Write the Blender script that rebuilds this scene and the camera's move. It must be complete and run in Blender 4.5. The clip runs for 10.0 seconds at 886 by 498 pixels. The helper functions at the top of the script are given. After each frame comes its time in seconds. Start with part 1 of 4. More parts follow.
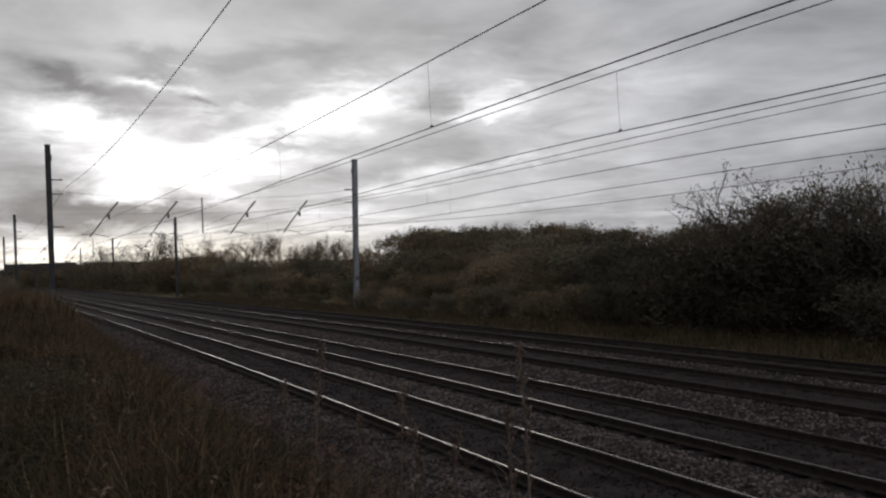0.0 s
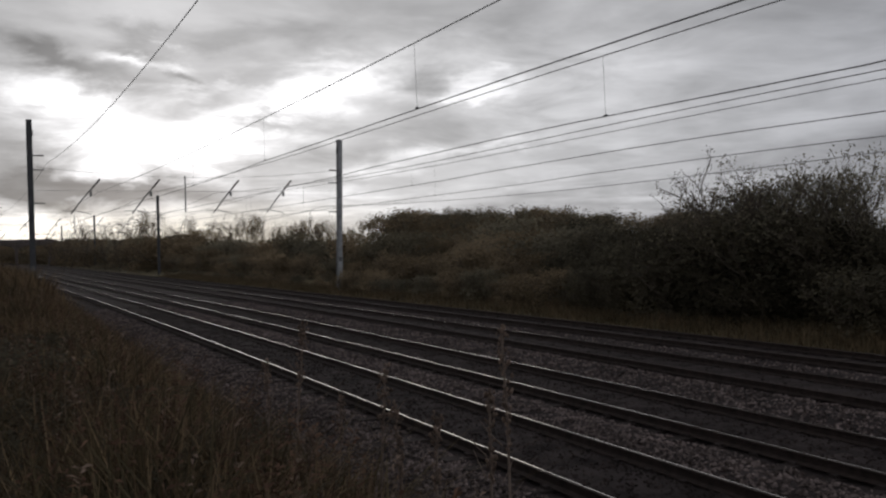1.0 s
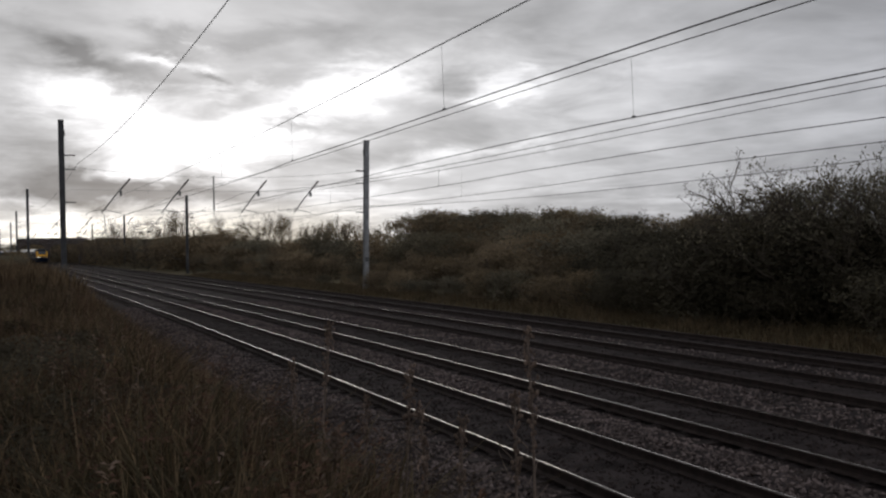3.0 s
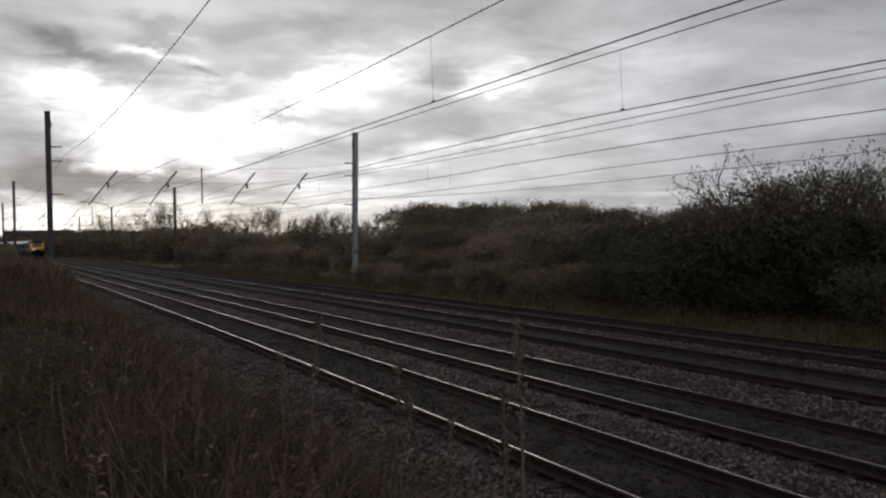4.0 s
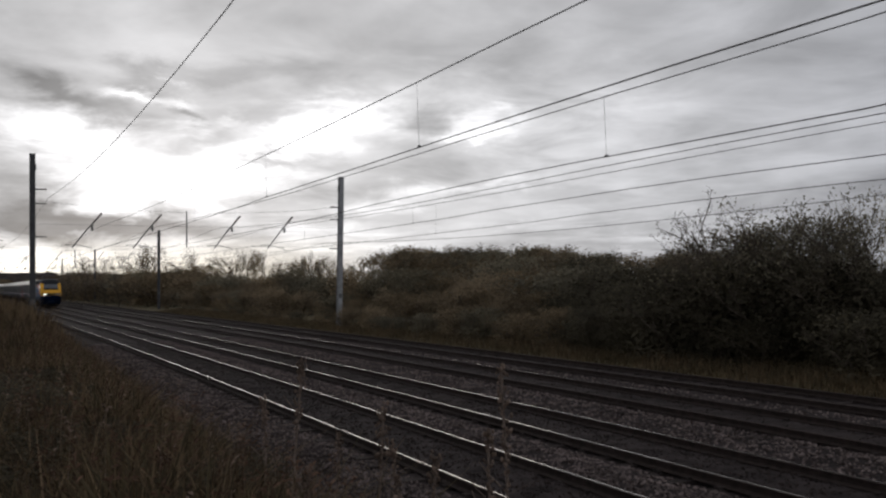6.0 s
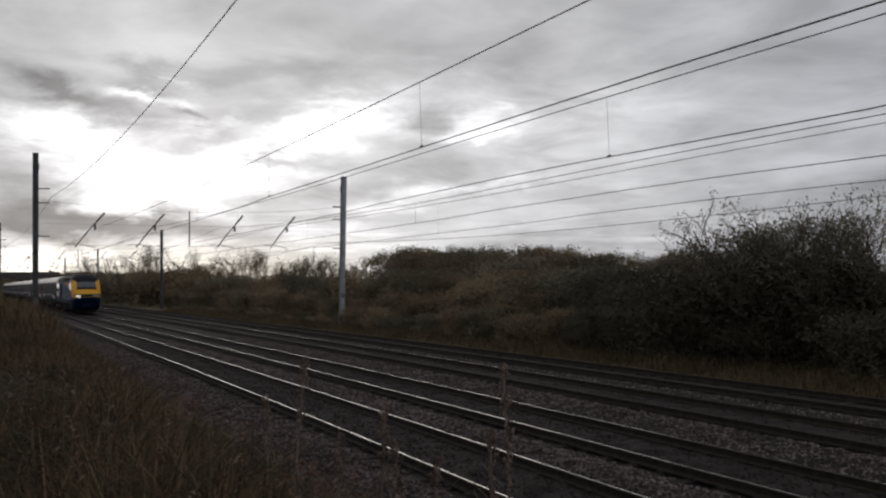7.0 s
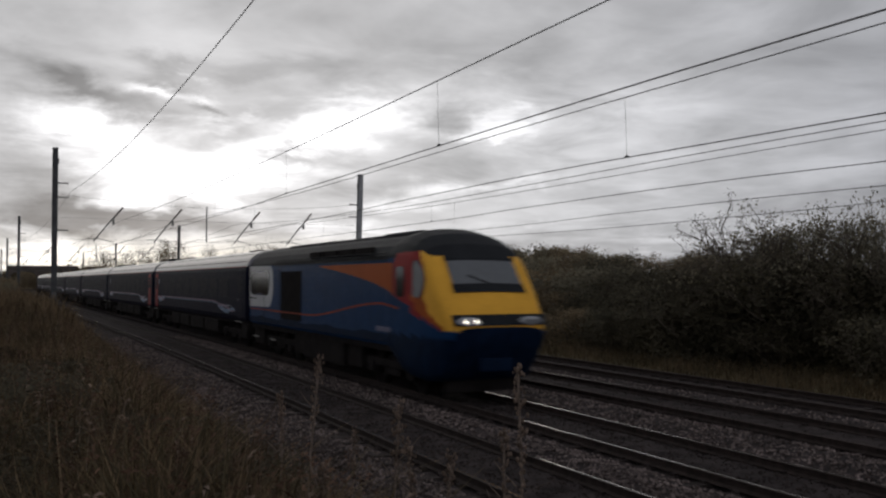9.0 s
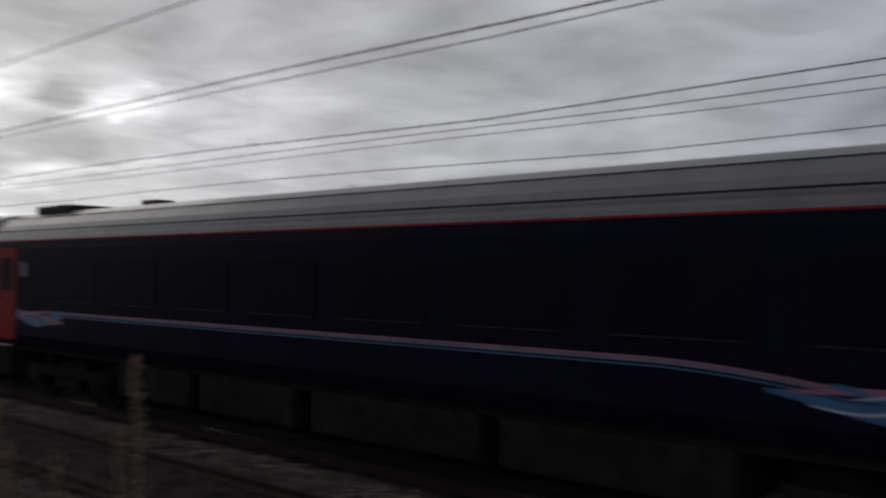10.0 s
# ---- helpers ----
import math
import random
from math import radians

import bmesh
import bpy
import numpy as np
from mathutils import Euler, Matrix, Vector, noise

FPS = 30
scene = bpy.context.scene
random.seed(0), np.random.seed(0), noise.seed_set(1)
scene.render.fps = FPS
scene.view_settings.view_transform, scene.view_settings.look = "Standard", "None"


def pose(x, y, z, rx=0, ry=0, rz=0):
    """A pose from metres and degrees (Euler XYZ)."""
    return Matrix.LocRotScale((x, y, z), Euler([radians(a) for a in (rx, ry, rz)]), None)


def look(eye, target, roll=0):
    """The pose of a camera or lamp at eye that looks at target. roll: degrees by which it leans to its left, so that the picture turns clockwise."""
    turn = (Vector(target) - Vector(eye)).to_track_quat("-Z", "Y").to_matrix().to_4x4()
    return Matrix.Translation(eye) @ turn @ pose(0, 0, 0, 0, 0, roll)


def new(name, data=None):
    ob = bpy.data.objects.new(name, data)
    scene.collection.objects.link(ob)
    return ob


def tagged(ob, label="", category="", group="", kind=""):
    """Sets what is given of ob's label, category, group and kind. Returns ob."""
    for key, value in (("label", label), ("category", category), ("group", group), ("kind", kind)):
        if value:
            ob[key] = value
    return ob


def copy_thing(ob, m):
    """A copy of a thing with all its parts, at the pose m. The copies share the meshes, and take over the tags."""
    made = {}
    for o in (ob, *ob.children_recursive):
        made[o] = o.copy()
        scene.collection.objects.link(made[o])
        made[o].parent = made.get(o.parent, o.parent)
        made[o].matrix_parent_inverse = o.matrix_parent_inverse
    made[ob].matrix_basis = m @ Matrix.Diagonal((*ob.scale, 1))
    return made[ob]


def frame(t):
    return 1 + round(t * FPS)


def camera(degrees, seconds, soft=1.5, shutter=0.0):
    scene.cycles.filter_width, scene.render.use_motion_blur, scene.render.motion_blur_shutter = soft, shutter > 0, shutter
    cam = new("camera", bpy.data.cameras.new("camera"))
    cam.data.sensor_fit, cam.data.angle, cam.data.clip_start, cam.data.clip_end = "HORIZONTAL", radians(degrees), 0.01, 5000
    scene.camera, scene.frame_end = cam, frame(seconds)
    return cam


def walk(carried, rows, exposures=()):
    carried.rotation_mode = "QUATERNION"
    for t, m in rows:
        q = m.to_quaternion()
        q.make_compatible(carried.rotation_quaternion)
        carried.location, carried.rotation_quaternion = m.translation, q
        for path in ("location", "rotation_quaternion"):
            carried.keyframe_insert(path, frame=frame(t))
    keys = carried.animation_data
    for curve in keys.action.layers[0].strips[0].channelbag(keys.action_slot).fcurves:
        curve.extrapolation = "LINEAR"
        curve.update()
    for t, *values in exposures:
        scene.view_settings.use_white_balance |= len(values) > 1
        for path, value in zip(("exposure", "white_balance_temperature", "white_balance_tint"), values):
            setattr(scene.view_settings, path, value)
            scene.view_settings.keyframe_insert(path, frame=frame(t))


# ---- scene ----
cam = camera(52.0, 10.0, soft=2.3, shutter=0.25)
EYE = 2.72
PATH = [  # seconds, yaw, pitch, roll
    (0, -24.40, 0.87, 2.25), (0.5, -25.25, 0.22, 1.45), (1, -25.43, -0.28, 1.42), (1.5, -25.47, -0.53, 1.06),
    (2, -24.58, -0.47, 1.21), (2.5, -23.94, -0.04, 1.31), (3.8, -23.89, -0.64, 0.72), (4, -24.47, -0.67, 1.02),
    (4.5, -25.23, -0.30, 0.82), (5, -25.12, 0.46, 0.46), (5.5, -25.43, 2.11, 0.78), (7, -25.26, 2.11, 0.69),
    (7.5, -25.19, 1.99, 0.43), (8, -24.97, 2.01, 0.57), (8.5, -24.56, 2.09, 0.71), (9, -24.29, 2.04, -0.05),
    (9.1, -24.70, 2.03, -0.06), (9.2, -25.12, 1.97, -0.15), (9.3, -25.58, 1.96, -0.28), (9.4, -26.06, 1.86, -0.51),
    (9.5, -27.25, 1.80, -0.43), (9.6, -28.98, 1.76, -0.37), (9.7, -31.0, 1.75, -0.35), (9.8, -33.91, 1.74, -0.3),
    (9.9, -39.1, 1.65, -0.3), (10, -47.65, 1.38, -0.35)]
walk(cam, [(t, pose(0, 0, EYE, 90 + p, r, y)) for t, y, p, r in PATH], exposures=[(0, 0.04), (2.0, 0.08), (4.0, 0.17), (4.5, 0.18), (5.5, 0.22), (7.5, 0.19), (9.0, 0.14), (9.6, 0.18), (10.0, 0.10)])

# ---- world and sun ----
SUN_YAW, SUN_ELEV = 8.0, 6.5   # degrees right of the far track direction, degrees up
sun_dir = Vector((math.sin(radians(SUN_YAW)) * math.cos(radians(SUN_ELEV)), math.cos(radians(SUN_YAW)) * math.cos(radians(SUN_ELEV)), math.sin(radians(SUN_ELEV))))
world = bpy.data.worlds.new("overcast_evening")
scene.world = world
world.use_nodes = True


class Nodes:
    """Short hand for wiring one node tree."""

    def __init__(self, tree):
        self.tree = tree
        tree.nodes.clear()

    def add(self, kind, ins=(), operation=None, blend=None):
        n = self.tree.nodes.new(kind)
        if operation:
            n.operation = operation
        if blend:
            n.data_type, n.blend_type = "RGBA", blend
        for k, val in dict(ins).items():
            self.plug(val, n.inputs[k])
        return n

    def plug(self, val, socket):
        if isinstance(val, bpy.types.NodeSocket):
            self.tree.links.new(val, socket)
        else:
            socket.default_value = val

    def calc(self, op, a, b=0.0, c=0.0):
        n = self.add("ShaderNodeMath", operation=op)
        for s, val in zip(n.inputs, (a, b, c)):
            self.plug(val, s)
        return n.outputs[0]

    def mix(self, fac, a, b, blend="MIX"):
        n = self.add("ShaderNodeMix", blend=blend)
        for i, val in ((0, fac), (6, a), (7, b)):
            self.plug(val, n.inputs[i])
        return n.outputs[2]

    def noise(self, vec, scale, detail=5.0, rough=0.55, distort=0.0):
        n = self.add("ShaderNodeTexNoise", {"Vector": vec, "Scale": scale, "Detail": detail, "Roughness": rough, "Distortion": distort})
        return n.outputs["Fac"]

    def ramp(self, fac, stops):
        n = self.add("ShaderNodeValToRGB")
        el = n.color_ramp.elements
        while len(el) < len(stops):
            el.new(0.5)
        for e, (p, c) in zip(el, stops):
            e.position, e.color = p, (*c, 1) if len(c) == 3 else c
        self.plug(fac, n.inputs[0])
        return n.outputs[0]

    def range(self, val, a, b, c=0.0, d=1.0):
        n = self.add("ShaderNodeMapRange", {0: val, 1: a, 2: b, 3: c, 4: d})
        return n.outputs[0]


def g(x):
    return (x, x, x)


# cloud breaks (positive) and dark streaks (negative): degrees right of the line, degrees up, half sizes, tilt, strength
CLOUDS = [
    (8.8, 6.2, 6.4, 1.35, 2, 1.5), (3.0, 8.7, 4.2, 1.0, -6, 0.8), (17.3, 9.4, 6.2, 1.35, 15, 1.0), (26.9, 9.7, 2.9, 0.6, 10, 0.5),
    (26.5, 6.0, 4.2, 0.5, 4, 0.45), (2.0, 1.3, 7.0, 1.2, 0, 0.85), (17.5, 2.6, 6.0, 1.1, 0, 0.4), (10.4, 9.6, 2.8, 0.55, 3, 0.8), (7.6, 11.5, 2.0, 0.42, -10, 0.9),
    (0.2, 5.6, 2.6, 1.9, 0, -0.5), (37.0, 2.8, 6.0, 0.7, 3, 0.14), (2.6, 11.4, 5.0, 0.9, -20, -0.5), (8.6, 10.9, 2.6, 0.6, -35, -0.45),
    (14.5, 7.5, 2.6, 0.5, 3, -0.5), (5.0, 3.7, 7.0, 0.8, -2, -0.7), (24.3, 10.2, 1.3, 1.6, 0, -0.35), (12.0, 12.9, 9.0, 0.9, 6, -0.3),
    (51.0, 3.5, 7.0, 3.5, 0, -0.38), (32.0, 9.5, 7.0, 2.8, 0, 0.22), (21.0, 5.0, 3.0, 0.5, 6, 0.25), (31.0, 3.6, 4.0, 0.5, 5, 0.14)]


def build_sky():
    n = Nodes(world.node_tree)
    d = n.add("ShaderNodeTexCoord").outputs["Generated"]
    x, y, z = n.add("ShaderNodeSeparateXYZ", {0: d}).outputs
    # cloud sheet: the direction met with a flat layer overhead, squeezed near the horizon
    zz = n.calc("ADD", n.calc("MAXIMUM", z, 0.0), 0.10)
    flat = n.add("ShaderNodeCombineXYZ", {0: n.calc("DIVIDE", x, zz), 1: n.calc("DIVIDE", y, zz), 2: 0.0}).outputs[0]
    big = n.noise(flat, 0.6, 6.0, 0.55, 0.5)
    fine = n.noise(flat, 2.1, 7.0, 0.6, 0.5)
    streak = n.add("ShaderNodeMapping", {0: d, "Scale": (3.2, 3.2, 8.5)}).outputs[0]
    bands = n.noise(streak, 1.7, 4.0, 0.5, 0.35)
    cloud = n.calc("ADD", n.calc("MULTIPLY", big, 0.34), n.calc("ADD", n.calc("MULTIPLY", fine, 0.26), n.calc("MULTIPLY", bands, 0.40)))
    # angle to the hidden sun
    dot = n.add("ShaderNodeVectorMath", {0: d, 1: sun_dir}, operation="DOT_PRODUCT").outputs["Value"]
    wide = n.calc("POWER", n.calc("MULTIPLY_ADD", dot, 0.5, 0.5), 2.5)
    sheet_light = n.calc("MULTIPLY", n.range(cloud, 0.38, 0.62, 0.70, 1.34), n.calc("ADD", n.calc("MULTIPLY_ADD", wide, 0.27, 0.225), n.range(dot, 0.35, -0.7, 0.0, 0.30)))
    # breaks and streaks, with ragged edges
    deg = 180.0 / math.pi
    az = n.calc("MULTIPLY", n.calc("ARCTAN2", x, y), deg)
    el = n.calc("MULTIPLY", n.calc("ARCSINE", z), deg)
    warp_a = n.noise(streak, 3.2, 5.0, 0.58)
    warp_b = n.noise(streak, 3.8, 5.0, 0.58, 0.4)
    here = n.add("ShaderNodeCombineXYZ", {0: n.calc("MULTIPLY_ADD", warp_a, 7.0, n.calc("SUBTRACT", az, 3.5)), 1: n.calc("MULTIPLY_ADD", warp_b, 4.4, n.calc("SUBTRACT", el, 2.2)), 2: 0.0}).outputs[0]
    up, down = 0.0, 0.0
    for a, e, ra, re, tilt, power in CLOUDS:
        m = n.add("ShaderNodeMapping", {0: here, "Location": (a, e, 0), "Rotation": (0, 0, radians(tilt)), "Scale": (ra, re, 1)})
        m.vector_type = "TEXTURE"
        q = n.add("ShaderNodeVectorMath", {0: m.outputs[0], 1: m.outputs[0]}, operation="DOT_PRODUCT").outputs["Value"]
        blob = n.calc("MULTIPLY", n.calc("EXPONENT", n.calc("MULTIPLY", q, -1.0)), abs(power))
        if power > 0:
            up = n.calc("ADD", up, blob)
        else:
            down = n.calc("ADD", down, blob)
    up = n.calc("MULTIPLY", up, n.range(fine, 0.35, 0.65, 0.45, 1.3))
    halo = n.calc("MULTIPLY", n.calc("POWER", n.calc("MAXIMUM", dot, 0.0), 60.0), 0.12)
    light = n.calc("MULTIPLY", n.calc("ADD", n.calc("ADD", sheet_light, halo), n.calc("MULTIPLY", up, 0.95)), n.calc("MAXIMUM", n.calc("SUBTRACT", 1.0, down), 0.45))
    tint = n.mix(n.range(dot, 0.45, 0.97), (0.945, 0.98, 1.10, 1), (0.99, 0.985, 1.005, 1))
    low = n.calc("MULTIPLY", n.range(el, 0.3, 3.2, 1.0, 0.0), n.range(dot, 0.96, 0.995))
    tint = n.mix(low, tint, (1.05, 0.98, 0.82, 1))
    sky = n.add("ShaderNodeTexSky")
    sky.sky_type, sky.sun_disc = "NISHITA", False
    sky.sun_elevation, sky.sun_rotation = radians(SUN_ELEV), radians(SUN_YAW)
    over = n.add("ShaderNodeBackground", {"Color": n.mix(1.0, tint, light, "MULTIPLY"), "Strength": 1.0})
    clear = n.add("ShaderNodeBackground", {"Color": sky.outputs[0], "Strength": 0.0008})
    both = n.add("ShaderNodeAddShader", {0: over.outputs[0], 1: clear.outputs[0]})
    n.add("ShaderNodeOutputWorld", {0: both.outputs[0]})


build_sky()
lamp = bpy.data.lights.new("sun", "SUN")
lamp.energy, lamp.angle, lamp.color = 0.5, radians(48), (1.0, 0.93, 0.84)
sun = new("sun", lamp)
sun.matrix_world = look((0, 0, 60), Vector((0, 0, 60)) - sun_dir)


# ---- materials ----
def material(name, colour, rough=0.7, metal=0.0, vary=0.25, scale=6.0, bump=0.0, bump_scale=40.0, emit=0.0, random_tint=0.0, second=None, spec=0.5, island=0.0, coat=0.0, thin=0.0):
    """Painted, dusty or natural surface: base colour broken at two scales, with fine relief."""
    mat = bpy.data.materials.new(name)
    mat.use_nodes = True
    n = Nodes(mat.node_tree)
    pos = n.add("ShaderNodeTexCoord").outputs["Object"]
    a, b = n.noise(pos, scale, 6.0), n.noise(pos, scale * 9.0, 3.0)
    fac = n.calc("ADD", n.calc("MULTIPLY", a, 0.65), n.calc("MULTIPLY", b, 0.35))
    dark = tuple(c * (1 - vary) for c in colour)
    light = tuple(min(1.0, c * (1 + vary)) for c in (second or colour))
    col = n.ramp(fac, [(0.36, dark), (0.64, light)])
    if random_tint:
        r = n.add("ShaderNodeObjectInfo").outputs["Random"]
        col = n.mix(1.0, col, n.ramp(r, [(0.0, g(1 - random_tint)), (1.0, g(1 + random_tint))]), "MULTIPLY")
    if island:
        r = n.add("ShaderNodeNewGeometry").outputs["Random Per Island"]
        col = n.mix(1.0, col, n.ramp(r, [(0.0, (1 - island, 1 - island * 1.05, 1 - island * 1.1)), (1.0, (1 + island, 1 + island * 0.92, 1 + island * 0.8))]), "MULTIPLY")
    ins = {"Base Color": col, "Roughness": n.range(b, 0.3, 0.7, rough * 0.85, min(1.0, rough * 1.15)), "Metallic": metal, "Specular IOR Level": spec, "Coat Weight": coat}
    if emit:
        ins["Emission Color"], ins["Emission Strength"] = (*colour, 1), emit
    if bump:
        ins["Normal"] = n.add("ShaderNodeBump", {"Strength": bump, "Distance": 0.02, "Height": n.noise(pos, bump_scale, 5.0)}).outputs[0]
    bsdf = n.add("ShaderNodeBsdfPrincipled", ins)
    out = bsdf.outputs[0]
    if thin:
        through_light = n.add("ShaderNodeBsdfTranslucent", {"Color": col})
        out = n.add("ShaderNodeMixShader", {0: thin, 1: out, 2: through_light.outputs[0]}).outputs[0]
    n.add("ShaderNodeOutputMaterial", {0: out})
    return mat


# bed darker than its stones: the shade among them is in this colour
M_BALLAST = material("ballast", (0.0292, 0.0237, 0.0225), 0.98, vary=0.6, scale=2.2, bump=1.0, bump_scale=24.0, spec=0.03)
M_STONE = material("ballast_stone", (0.0868, 0.0707, 0.0677), 0.95, vary=0.5, scale=1.1, island=0.75, spec=0.15)
M_DUSTED = material("brake_dusted_stone", (0.0265, 0.0207, 0.019), 0.95, vary=0.4, scale=1.5, island=0.5, spec=0.1)
M_SLEEPER = material("concrete_sleeper", (0.0291, 0.0235, 0.0213), 0.95, vary=0.45, scale=5.0, bump=0.3, random_tint=0.25, spec=0.05)
M_RAIL = material("rusty_rail_side", (0.0252, 0.018, 0.015), 0.9, vary=0.4, scale=8.0, spec=0.15)
M_HEAD = material("worn_rail_head", (0.46, 0.42, 0.39), 0.16, 0.9, vary=0.3, scale=2.0)
M_DULL = material("dull_rail_head", (0.048, 0.0336, 0.0272), 0.8, 0.0, vary=0.3, scale=3.0, spec=0.15)
M_SOIL = material("soil_and_grass", (0.048, 0.0416, 0.0224), 0.95, vary=0.5, scale=0.7, bump=0.8, bump_scale=6.0, second=(0.08, 0.064, 0.032), spec=0.1)
M_STRAW = material("dry_grass", (0.129, 0.089, 0.0612), 0.9, vary=0.5, scale=0.9, island=0.65, second=(0.0939, 0.071, 0.0417), spec=0.08, thin=0.35)
M_GREEN = material("green_grass", (0.065, 0.0574, 0.0321), 0.9, vary=0.45, scale=0.45, island=0.5, second=(0.088, 0.065, 0.0398), spec=0.08, thin=0.35)
M_CLUMP = material("dark_tussock_grass", (0.03312, 0.03312, 0.01872), 0.9, vary=0.45, scale=0.6, island=0.45, second=(0.0612, 0.04752, 0.02736), spec=0.08, thin=0.3)
M_STALK = material("dead_stalk", (0.1425, 0.1087, 0.08625), 0.9, vary=0.35, scale=14.0, spec=0.05)
M_PLUME = material("seed_plume", (0.184, 0.138, 0.11), 0.95, vary=0.35, scale=9.0, spec=0.03, island=0.3, thin=0.45)
M_HERB = material("rust_brown_herb", (0.09, 0.05616, 0.04032), 0.95, vary=0.45, scale=1.2, spec=0.03, island=0.5, thin=0.35)
M_BARK = material("bark", (0.06, 0.05, 0.04), 0.95, vary=0.4, scale=7.0, spec=0.15)
# distance haze is put into these two leaf colours as a lighter base
M_LEAF = material("hazed_autumn_leaf", (0.148, 0.116, 0.078), 0.85, vary=0.38, scale=0.35, island=0.2, random_tint=0.3, second=(0.185, 0.142, 0.088), spec=0.06, thin=0.35)
M_LEAF_DARK = material("hazed_evergreen_leaf", (0.116, 0.108, 0.078), 0.85, vary=0.38, scale=0.35, island=0.2, random_tint=0.24, second=(0.140, 0.122, 0.084), spec=0.06, thin=0.35)
# nearer leaves: darker base, without the haze lightening
M_LEAF_NEAR = material("near_dark_leaf", (0.050, 0.046, 0.032), 0.85, vary=0.35, scale=0.5, island=0.25, random_tint=0.2, second=(0.070, 0.060, 0.040), spec=0.05, thin=0.3)
M_TWIG = material("twig", (0.075, 0.06, 0.045), 0.9, vary=0.3, scale=4.0, spec=0.15)
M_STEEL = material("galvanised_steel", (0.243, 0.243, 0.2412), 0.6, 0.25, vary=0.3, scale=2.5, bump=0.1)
# darker steel for all left masts and the right ones from the third on
M_DARKMAST = material("dark_mast_steel", (0.0595, 0.0595, 0.0609), 0.75, 0.2, vary=0.35, scale=2.5, bump=0.1, spec=0.2)
M_DARKSTEEL = material("weathered_steel", (0.10, 0.10, 0.10), 0.65, 0.3, vary=0.35, scale=4.0)
M_WIRE = material("tarnished_wire", (0.14, 0.135, 0.13), 0.85, 0.0, vary=0.2, scale=3.0)
M_INSUL = material("brown_porcelain", (0.10, 0.045, 0.03), 0.3, vary=0.2, scale=9.0)
M_BRICK = material("dark_brickwork", (0.075, 0.06, 0.052), 0.95, vary=0.35, scale=1.2, bump=0.4, bump_scale=9.0, spec=0.2)


# ---- building helpers ----
def part(name, bm, mat, parent=None, label="", smooth=False):
    """Links a bmesh as one mesh object under a thing or part."""
    me = bpy.data.meshes.new(name)
    bmesh.ops.recalc_face_normals(bm, faces=bm.faces)
    bm.to_mesh(me)
    bm.free()
    for m in mat if isinstance(mat, (list, tuple)) else [mat]:
        me.materials.append(m)
    if smooth:
        me.polygons.foreach_set("use_smooth", [True] * len(me.polygons))
    ob = new(name, me)
    if parent:
        ob.parent = parent
    if label:
        tagged(ob, label)
    return ob


def thing(name, label, category, m=None, group="", kind=""):
    ob = new(name)
    if m is not None:
        ob.matrix_world = m
    return tagged(ob, label, category, group, kind)


def sheet(name, verts, faces, mat, parent=None, smooth=False):
    me = bpy.data.meshes.new(name)
    me.from_pydata(verts, [], faces)
    me.materials.append(mat)
    if smooth:
        me.polygons.foreach_set("use_smooth", [True] * len(me.polygons))
    ob = new(name, me)
    if parent:
        ob.parent = parent
    return ob


def box(bm, x0, x1, y0, y1, z0, z1, bevel=0.0, mat=0):
    r = bmesh.ops.create_cube(bm, size=1.0, matrix=Matrix.LocRotScale(((x0 + x1) / 2, (y0 + y1) / 2, (z0 + z1) / 2), None, (abs(x1 - x0), abs(y1 - y0), abs(z1 - z0))))
    vs = r["verts"]
    fs = {f for v in vs for f in v.link_faces}
    for f in fs:
        f.material_index = mat
    if bevel:
        es = {e for v in vs for e in v.link_edges}
        out = bmesh.ops.bevel(bm, geom=list(es), offset=bevel, segments=2, affect="EDGES", profile=0.7)
        for f in out["faces"]:
            f.material_index = mat
    return bm


def boxed(*a, **k):
    return box(bmesh.new(), *a, **k)


def tube(points, r0, r1=None, sides=6, bm=None):
    """A tapered tube along points."""
    bm = bm or bmesh.new()
    r1 = r0 if r1 is None else r1
    pts = [Vector(p) for p in points]
    rings = []
    for i, p in enumerate(pts):
        d = (pts[min(i + 1, len(pts) - 1)] - pts[max(i - 1, 0)]).normalized()
        a = d.orthogonal().normalized() if abs(d.z) > 0.9 else d.cross(Vector((0, 0, 1))).normalized()
        b = d.cross(a)
        r = r0 + (r1 - r0) * i / max(1, len(pts) - 1)
        rings.append([bm.verts.new(p + (a * math.cos(k * math.tau / sides) + b * math.sin(k * math.tau / sides)) * r) for k in range(sides)])
    for q, w in zip(rings, rings[1:]):
        for k in range(sides):
            bm.faces.new((q[k], q[(k + 1) % sides], w[(k + 1) % sides], w[k]))
    bm.faces.new(rings[0][::-1])
    bm.faces.new(rings[-1])
    return bm


def cylinder(bm, centre, axis, r, length, sides=20, mat=0):
    a = Vector(axis).normalized()
    rot = Vector((0, 0, 1)).rotation_difference(a).to_matrix().to_4x4()
    out = bmesh.ops.create_cone(bm, cap_ends=True, segments=sides, radius1=r, radius2=r, depth=length, matrix=Matrix.Translation(centre) @ rot)
    for f in {f for v in out["verts"] for f in v.link_faces}:
        f.material_index = mat
    return bm


# ---- the line of the railway ----
C2, C3 = 0.00056037, 2.2732e-06


def bend(y):
    """Sideways shift of the tracks at a distance y along them."""
    if y < -60:
        return bend(-60) - (y + 60) * -(2 * C2 * 60 + 3 * C3 * 3600)
    if y > 128:
        return bend(128) - (y - 128) * 0.044 - 0.0011 * max(0.0, y - 275.0) ** 2
    return -C2 * y * y + C3 * y ** 3


def heading(y):
    return math.degrees(math.atan2(bend(y - 0.5) - bend(y + 0.5), 1.0))


